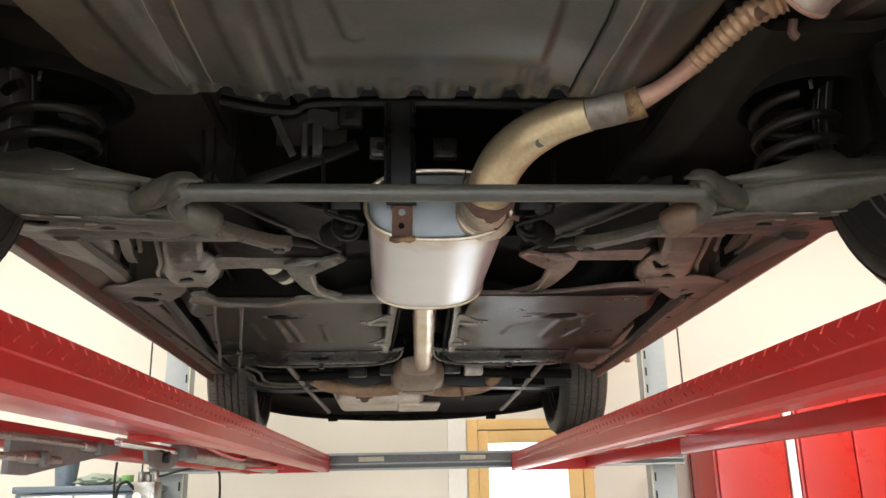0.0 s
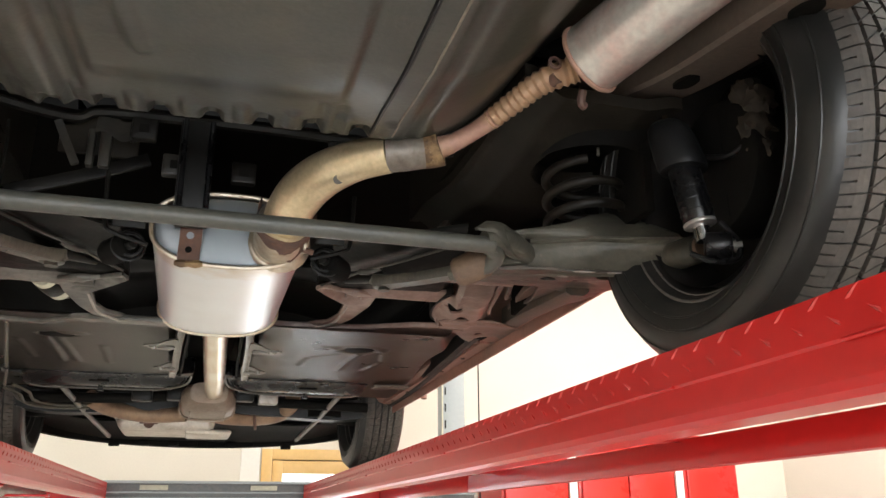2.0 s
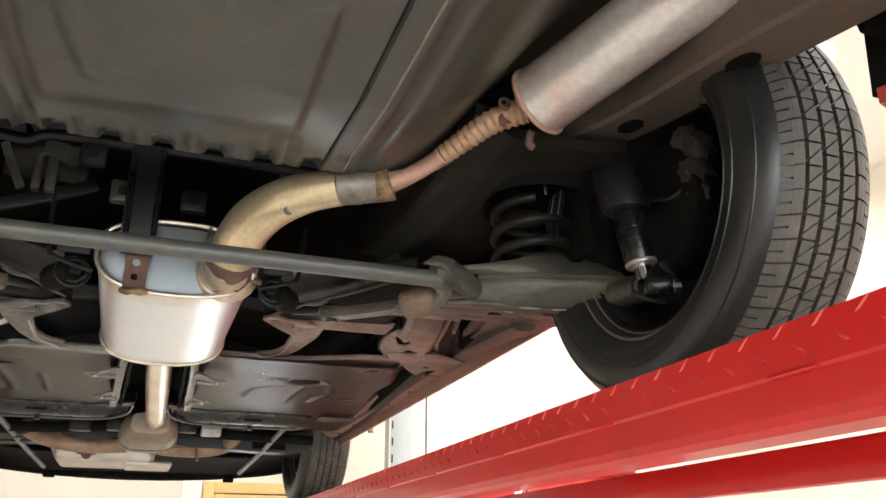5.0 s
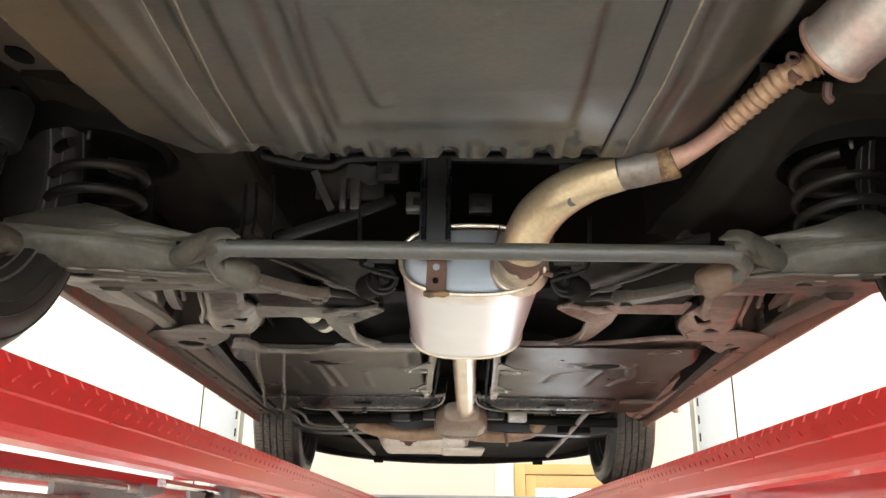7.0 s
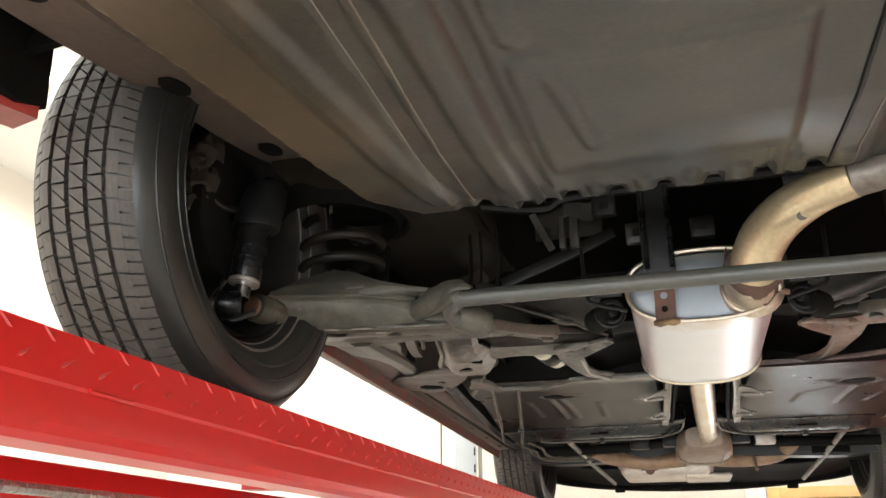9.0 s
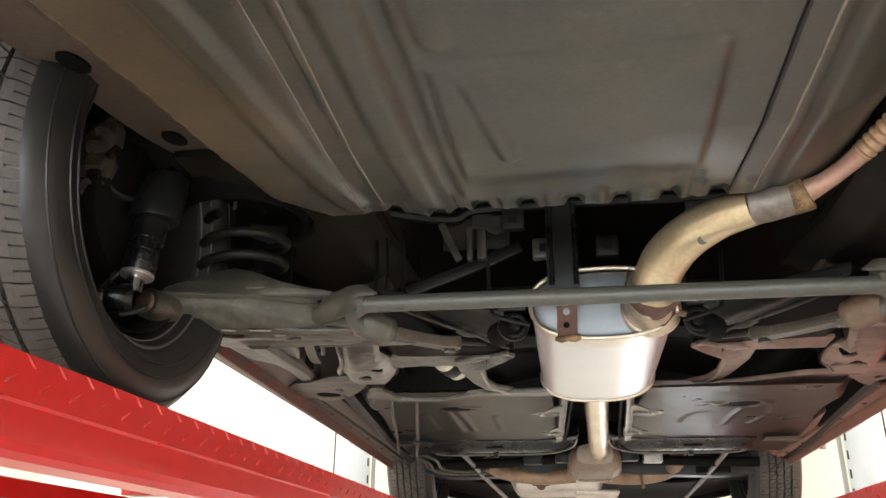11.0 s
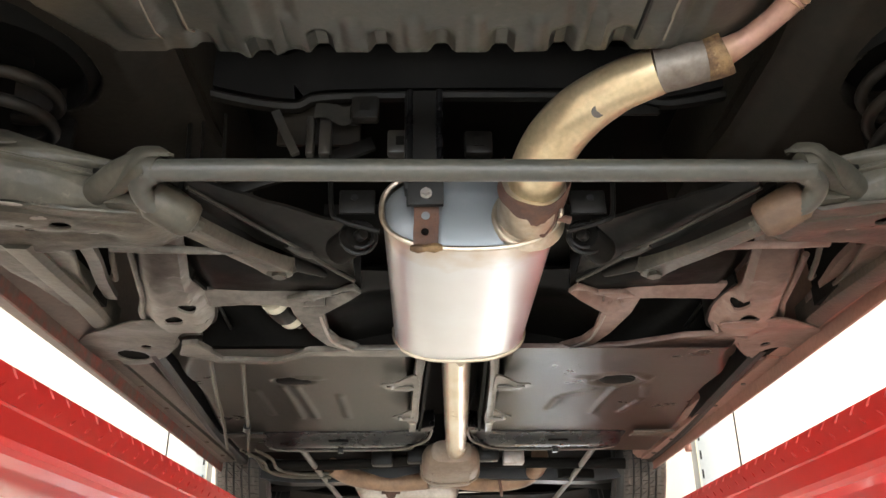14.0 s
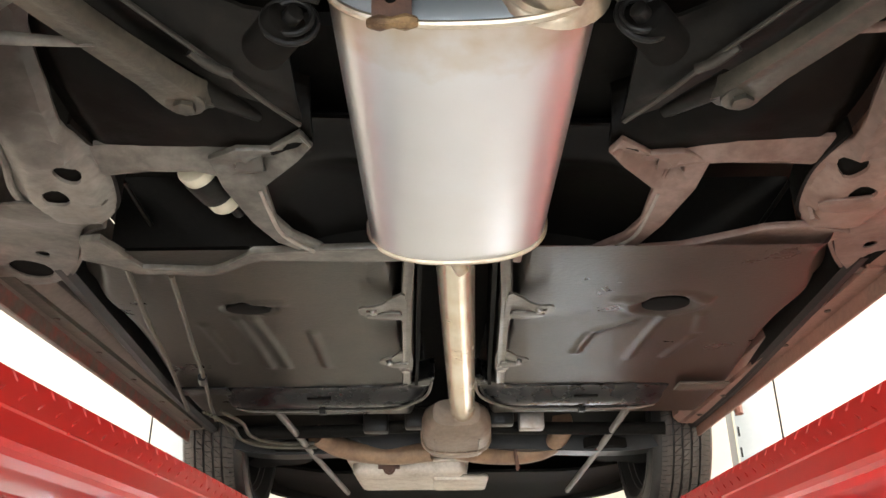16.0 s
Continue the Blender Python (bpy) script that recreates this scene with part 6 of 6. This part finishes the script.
        part("sill_stud", hexbolt((s * (0.76 + w_ - 0.0227 * (yy - 2.0)), yy, 2.094 - 0.0225 * (yy - 2.16)), (0, 0, -1), 0.006, 0.005, 0.009), RAILM, sill)
    part("floor_side_rail", tube([(s * 0.665, 2.12, 2.10), (s * 0.68, 2.5, 2.085), (s * 0.70, 2.9, 2.075), (s * 0.705, 3.3, 2.07)], 1.0, steps=5, profile=[(-0.010, 0.004), (0.0, -0.004), (0.012, -0.004), (0.022, 0.006), (0.022, 0.06), (-0.012, 0.06)]), BEAMB, car, "dark rail between floor and sill")
    part("side_tab", box(min(s * 0.54, s * 0.66), max(s * 0.54, s * 0.66), 2.80, 2.86, 2.066, 2.073, 0.002), RAILM if s > 0 else BEAMB, car)
    # engine bay braces
    part("diagonal_brace", tube([(s * 0.455, 2.95, 2.06), (s * (0.42 if s < 0 else 0.45), 3.5, 2.025), (s * (0.385 if s < 0 else 0.445), 4.10, 2.0)], 0.0095, 12, 1), STEELD, car, "grey steel brace rod")

part("brake_line", tube([(-0.515, 2.06, 2.066), (-0.56, 2.3, 2.062), (-0.61, 2.6, 2.062), (-0.68, 2.98, 2.06)], 0.0048, 8, 5), ARM, car, "thin brake line along the floor")
bl2 = part("brake_line", tube([(-0.455, 2.09, 2.066), (-0.51, 2.4, 2.060), (-0.565, 2.72, 2.056), (-0.60, 2.9, 2.05), (-0.627, 3.06, 2.05)], 0.0048, 8, 5), ARM, car, "thin brake line along the floor")
part("line_clip", cyl((-0.556, 2.655, 2.057), (-0.566, 2.70, 2.056), 0.010, 10), BOOT, bl2)
for k, (dx, dz) in enumerate(((0, 0), (0.02, -0.01), (0.045, 0.0))):
    part("brake_line", tube([(-0.64 + dx, 2.98, 2.055 + dz), (-0.60 + dx, 3.05, 2.04 + dz), (-0.60 + dx, 3.18, 2.03 + dz), (-0.54 + dx, 3.28, 2.03 + dz), (-0.40, 3.33 + 0.02 * k, 2.04 + dz)], 0.005, 8, 6), ARM, car, "bundle of bent brake and fuel lines")

# front of the car ------------------------------------------------------
part("engine_bay_floor", field(frange(-0.68, 0.68, 20), frange(3.1, 4.5, 16), lambda x, y: 2.12 + 0.02 * math.sin(7 * x + 3 * y), 0.02), BLACK, car)
part("front_crossmember", tube([(-0.66, 3.42, 2.05), (-0.5, 3.45, 2.035), (0, 3.48, 2.055), (0.5, 3.45, 2.035), (0.66, 3.42, 2.05)], 1.0, steps=6, profile=[(-0.04, -0.015), (0.04, -0.015), (0.045, 0.06), (-0.045, 0.06)]), BEAMB, car, "black front subframe crossmember")
part("front_subframe_bar", tube([(-0.6, 3.2, 2.045), (-0.3, 3.24, 2.055), (-0.1, 3.26, 2.07), (0.2, 3.25, 2.06), (0.6, 3.2, 2.045)], 0.018, 10, 6), BLACK, car)
part("front_bumper_lip", tube([(-0.78, 4.10, 2.06), (-0.66, 4.45, 2.035), (-0.35, 4.56, 2.010), (0, 4.60, 2.003), (0.35, 4.56, 2.012), (0.66, 4.45, 2.038), (0.78, 4.10, 2.065)], 1.0, steps=8, profile=[(-0.02, -0.006), (0.012, -0.006), (0.025, 0.13), (-0.03, 0.14)]), BLACK, car, "black plastic lower front bumper edge")
# added black box that stops light leaking past the tunnel's end
part("tunnel_end", box(-0.16, 0.14, 3.08, 3.10, 2.09, 2.44), BLACK, car)
for k in range(7):
    part("bumper_tab", box(-0.42 + 0.14 * k, -0.37 + 0.14 * k, 4.52, 4.56, 1.992 + 0.004 * (k % 3), 2.02, 0.004), BLACK, car)
part("splash_tray", field(frange(-0.70, 0.70, 20), frange(4.0, 4.56, 8), lambda x, y: 2.055 - 0.03 * sstep(4.2, 4.55, y) + 0.03 * sstep(0.4, 0.7, abs(x)), 0.01), BLACK, car, "black splash tray")
cat = bmesh.new()
rings(cat, [oval(0.012, z, rx, rz, y, 28, 3.2) for y, rx, rz, z in ((3.02, 0.062, 0.035, 2.055), (3.06, 0.088, 0.046, 2.045), (3.10, 0.094, 0.05, 2.04), (3.26, 0.094, 0.05, 2.036), (3.32, 0.085, 0.045, 2.034), (3.37, 0.05, 0.03, 2.034))])
catp = part("catalytic_converter", cat, MANI, car, "dusty brown heat shield of the catalytic converter")
part("shield_seam", tube([tuple(p) for p in (lambda o: o + o[:2])(oval(0.012, 2.037, 0.096, 0.052, 3.22, 28, 3.2))], 0.005, 6, 1), MANI, catp)
for k in range(5):
    part("shield_rib", tube([(-0.048 + 0.03 * k, 3.08, 1.9955), (-0.048 + 0.03 * k, 3.18, 1.9885), (-0.048 + 0.03 * k, 3.27, 1.9870)], 0.0022, 6, 3), MANI, catp)
for fxx in (-0.051, 0.074):
    part("flange_ear", cyl((fxx, 3.37, 2.036), (fxx, 3.385, 2.036), 0.016, 10), RUST, catp)
sump = part("oil_sump", box(-0.322, 0.048, 3.62, 3.98, 1.988, 2.08, 0.025, seg=3), CAST, car, "pale cast aluminium oil sump")
part("sump_flange", box(-0.336, 0.060, 3.60, 4.0, 2.03, 2.042, 0.004), CAST, sump)
part("sump_lower", box(-0.06, 0.125, 3.66, 3.9, 1.976, 1.998, 0.012), CAST, sump)
part("drain_plug", hexbolt((-0.2, 3.62, 2.01), (0, -1, 0), 0.014, 0.012, 0.02), RUST, sump)
for k in range(5):
    part("sump_bolt", hexbolt((-0.34 + k * 0.085, 3.60, 2.05), (0, 0, 1), 0.008, 0.012), STEEL, sump)
part("rust_patch", box(-0.235, -0.165, 3.597, 3.6, 2.005, 2.035, 0.001), RUST, sump)
part("exhaust_manifold", tube([(0.0, 3.38, 2.03), (0.10, 3.46, 2.025), (0.22, 3.50, 2.03), (0.30, 3.47, 2.045), (0.335, 3.38, 2.075), (0.33, 3.32, 2.10)], 0.03, 16, 7), BEND, car, "brown heat-stained exhaust pipe bend")
part("exhaust_manifold", tube([(-0.06, 3.44, 2.03), (-0.20, 3.46, 2.025), (-0.33, 3.42, 2.04), (-0.40, 3.33, 2.065)], 0.03, 16, 7), BEND, car, "brown heat-stained exhaust pipe bend")
part("pipe_strap", tube([(0.195, 3.465, 2.06), (0.2, 3.46, 2.02), (0.205, 3.48, 1.995), (0.21, 3.53, 1.99)], 0.006, 8, 4), RUST, car)
for x0, y0 in ((-0.25, 3.2), (0.10, 3.12), (0.19, 3.18), (-0.13, 3.15)):
    part("engine_bracket", box(x0, x0 + 0.07, y0, y0 + 0.05, 2.045, 2.10, 0.006), STEEL if x0 > 0.15 else DULL, car)
for s in (-1, 1):
    part("front_lower_arm", sheet([(s * x, y) for x, y in ((0.40, 3.45), (0.45, 3.36), (0.58, 3.45), (0.66, 3.62), (0.64, 3.70), (0.56, 3.66), (0.47, 3.62))], 2.03, 0.03), BLACK, car, "black front suspension arm")
    part("drive_shaft", cyl((s * 0.12, 3.66, 2.13), (s * 0.66, 3.65, 2.14), 0.014, 12), BLACK, car)
    part("front_arch_liner", box(min(s * 0.60, s * 0.85), max(s * 0.60, s * 0.85), 3.28, 4.05, 2.49, 2.5), BLACK, car)
    part("front_fender_edge", tube([(s * 0.845, 3.28, 2.10), (s * 0.85, 3.32, 2.3), (s * 0.85, 3.45, 2.45), (s * 0.85, 3.65, 2.50), (s * 0.85, 3.88, 2.44), (s * 0.85, 4.02, 2.28), (s * 0.84, 4.06, 2.08)], 0.012, 8, 6), BODYRED, car)

# wheels ---------------------------------------------------------------
def wheel(x, y, s, name):
    """A wheel with its tyre: sidewall body, carved tread blocks, steel rim, drum and hub."""
    zc = (1.841 if s < 0 else 1.831) + 0.3180
    w = new(name)
    w.location, w.parent = (x, y, zc), car
    tagged(w, "black tyre on a dark steel rim")
    n = 72
    prof = [(-0.066, 0.205), (-0.086, 0.213), (-0.100, 0.236), (-0.102, 0.260), (-0.092, 0.287), (-0.073, 0.3025), (-0.05, 0.3085), (0.05, 0.3085), (0.073, 0.3025), (0.085, 0.286), (0.091, 0.262), (0.090, 0.238), (0.080, 0.215), (0.066, 0.205)]
    tb = bmesh.new()
    rings(tb, [[V(a * s, r * math.cos(k * 2 * math.pi / n), r * math.sin(k * 2 * math.pi / n)) for k in range(n)] for a, r in prof], cap=False)
    tyre = part("tyre", tb, RUBBER, w, "black rubber tyre with a block tread")
    # tread: three siped ribs between four grooves, and slotted shoulders rolling onto the sidewall
    tr_ = bmesh.new()
    N = 64
    st = 2 * math.pi / N

    def crown(a):
        return 0.3160 - 0.0015 * (a / 0.04) ** 2 - 4.2 * max(0.0, abs(a) - 0.050) ** 1.62

    def block(cols, t0, t1, sl0, sl1, depth=0.011):
        lo, up_ = [[], []], [[], []]
        c0, c1 = cols[0], cols[-1]
        for e, (t, sl) in enumerate(((t0, sl0), (t1, sl1))):
            for a in cols:
                th = t + sl * (a - c0) / (c1 - c0)
                r = crown(a)
                up_[e].append(tr_.verts.new((s * a, r * math.cos(th), r * math.sin(th))))
                lo[e].append(tr_.verts.new((s * a, (r - depth) * math.cos(th), (r - depth) * math.sin(th))))
        n_ = len(cols)
        for k_ in range(n_ - 1):
            tr_.faces.new((up_[0][k_], up_[0][k_ + 1], up_[1][k_ + 1], up_[1][k_]))
            tr_.faces.new((lo[0][k_], lo[0][k_ + 1], up_[0][k_ + 1], up_[0][k_]))
            tr_.faces.new((lo[1][k_], up_[1][k_], up_[1][k_ + 1], lo[1][k_ + 1]))
        tr_.faces.new((lo[0][0], up_[0][0], up_[1][0], lo[1][0]))
        tr_.faces.new((lo[0][-1], lo[1][-1], up_[1][-1], up_[0][-1]))

    g = st * 0.045
    for k in range(N):
        t0 = k * st
        for c0, c1, off in ((-0.0360, -0.0170, 0.0), (-0.0100, 0.0100, 0.45), (0.0170, 0.0360, 0.15)):
            q0 = t0 + off * st
            block((c0, c1), q0 + g, q0 + 0.75 * st - g, 0.0, -0.55 * st)
            block((c0, c1), q0 + 0.75 * st + g, q0 + st - g, -0.55 * st, 0.0)
        for d in (-1, 1):
            block([d * a for a in (0.0425, 0.050, 0.057)], t0 + g, t0 + st - g, 0.10 * st, 0.10 * st)
            for h in (0.0, 0.5):
                block([d * a for a in (0.0572, 0.063, 0.068, 0.073, 0.0775)], t0 + (0.1 + h) * st + 1.3 * g, t0 + (0.6 + h) * st - 0.6 * g, 0.16 * st, 0.16 * st, 0.008)
    part("tread", tr_, TREADM, tyre, "dusty grey tread blocks", smooth=False, kind="stuff")
    for r in (0.232, 0.252, 0.285):
        part("sidewall_ring", tube([(-s * {0.232: 0.0985, 0.252: 0.1015, 0.285: 0.0925}[r], r * math.cos(a), r * math.sin(a)) for a in frange(0, 2 * math.pi, 60)], 0.0018, 6, 1), RUBBER, tyre)
    rb_ = bmesh.new()
    rp = [(-0.072, 0.212), (-0.076, 0.204), (-0.066, 0.198), (-0.05, 0.19), (-0.02, 0.182), (0.03, 0.182), (0.062, 0.198), (0.07, 0.207), (0.066, 0.209), (0.05, 0.185), (0.03, 0.176), (-0.06, 0.184)]
    rings(rb_, [[V(a * s, r * math.cos(k * 2 * math.pi / 48), r * math.sin(k * 2 * math.pi / 48)) for k in range(48)] for a, r in rp], cap=False)
    rim_ = part("rim", rb_, mat("dark_rim_steel", (0.022, 0.021, 0.02), 0.55, 0.0, (0.05, 0.04, 0.032), 12, 0.6, 0.2, 80, spec=0.25), w, "dark steel wheel rim")
    part("rim_lip", tube([(-s * 0.0745, 0.207 * math.cos(a), 0.207 * math.sin(a)) for a in frange(0, 2 * math.pi, 72)], 0.0028, 6, 1), STEELD, rim_, "thin grey rim edge")
    part("rim_step", tube([(-s * 0.062, 0.196 * math.cos(a), 0.196 * math.sin(a)) for a in frange(0, 2 * math.pi, 72)], 0.0018, 6, 1), STEELD, rim_)
    part("wheel_disc", cyl((s * 0.03, 0, 0), (s * 0.045, 0, 0), 0.183, 40), BLACK, rim_)
    part("brake_drum", cyl((-s * 0.045, 0, 0), (s * 0.03, 0, 0), 0.105, 36, bevel=0.006), BLACK, w, "dark brake drum")
    part("knuckle", box(-0.03 - s * 0.02, 0.03 - s * 0.02, -0.03, 0.05, -0.10, 0.10, 0.015), BLACK, w)
    cal_bm = bmesh.new()
    for cy_, cz_, cr_ in ((-0.085, 0.03, 0.032), (-0.095, 0.065, 0.028), (-0.07, 0.09, 0.03), (-0.088, -0.005, 0.024)):
        for v in bmesh.ops.create_icosphere(cal_bm, subdivisions=3, radius=1)["verts"]:
            n_ = 1 + 0.35 * noise.noise(v.co * 2.6 + V(cy_ * 40, cz_ * 40, 0)) + 0.15 * noise.noise(v.co * 7)
            v.co = V(-s * 0.025 + v.co.x * cr_ * 0.8 * n_, cy_ + v.co.y * cr_ * 0.8 * n_, cz_ + v.co.z * cr_ * n_)
    cal = part("caliper", cal_bm, mat("dull_rusty_cast_iron", (0.018, 0.0135, 0.0085), 0.75, 0, (0.052, 0.037, 0.021), 25, 0.8, 0.6, 90), w, "rusty brake caliper")
    part("brake_hose", tube([(-s * 0.03, -0.09, 0.02), (-s * 0.05, -0.05, 0.0), (-s * 0.07, -0.01, 0.01)], 0.005, 8, 5), BOOT, w)
    part("balance_weight", box(-s * 0.074 - 0.004, -s * 0.074 + 0.004, -0.215, -0.205, 0.0, 0.03, 0.001), PALE, rim_)
    return w


for s in (-1, 1):
    wheel(0.738 if s > 0 else -0.750, 1.07, s, "rear_wheel")
    wheel(0.706 if s > 0 else -0.728, 3.66, s, "front_wheel")
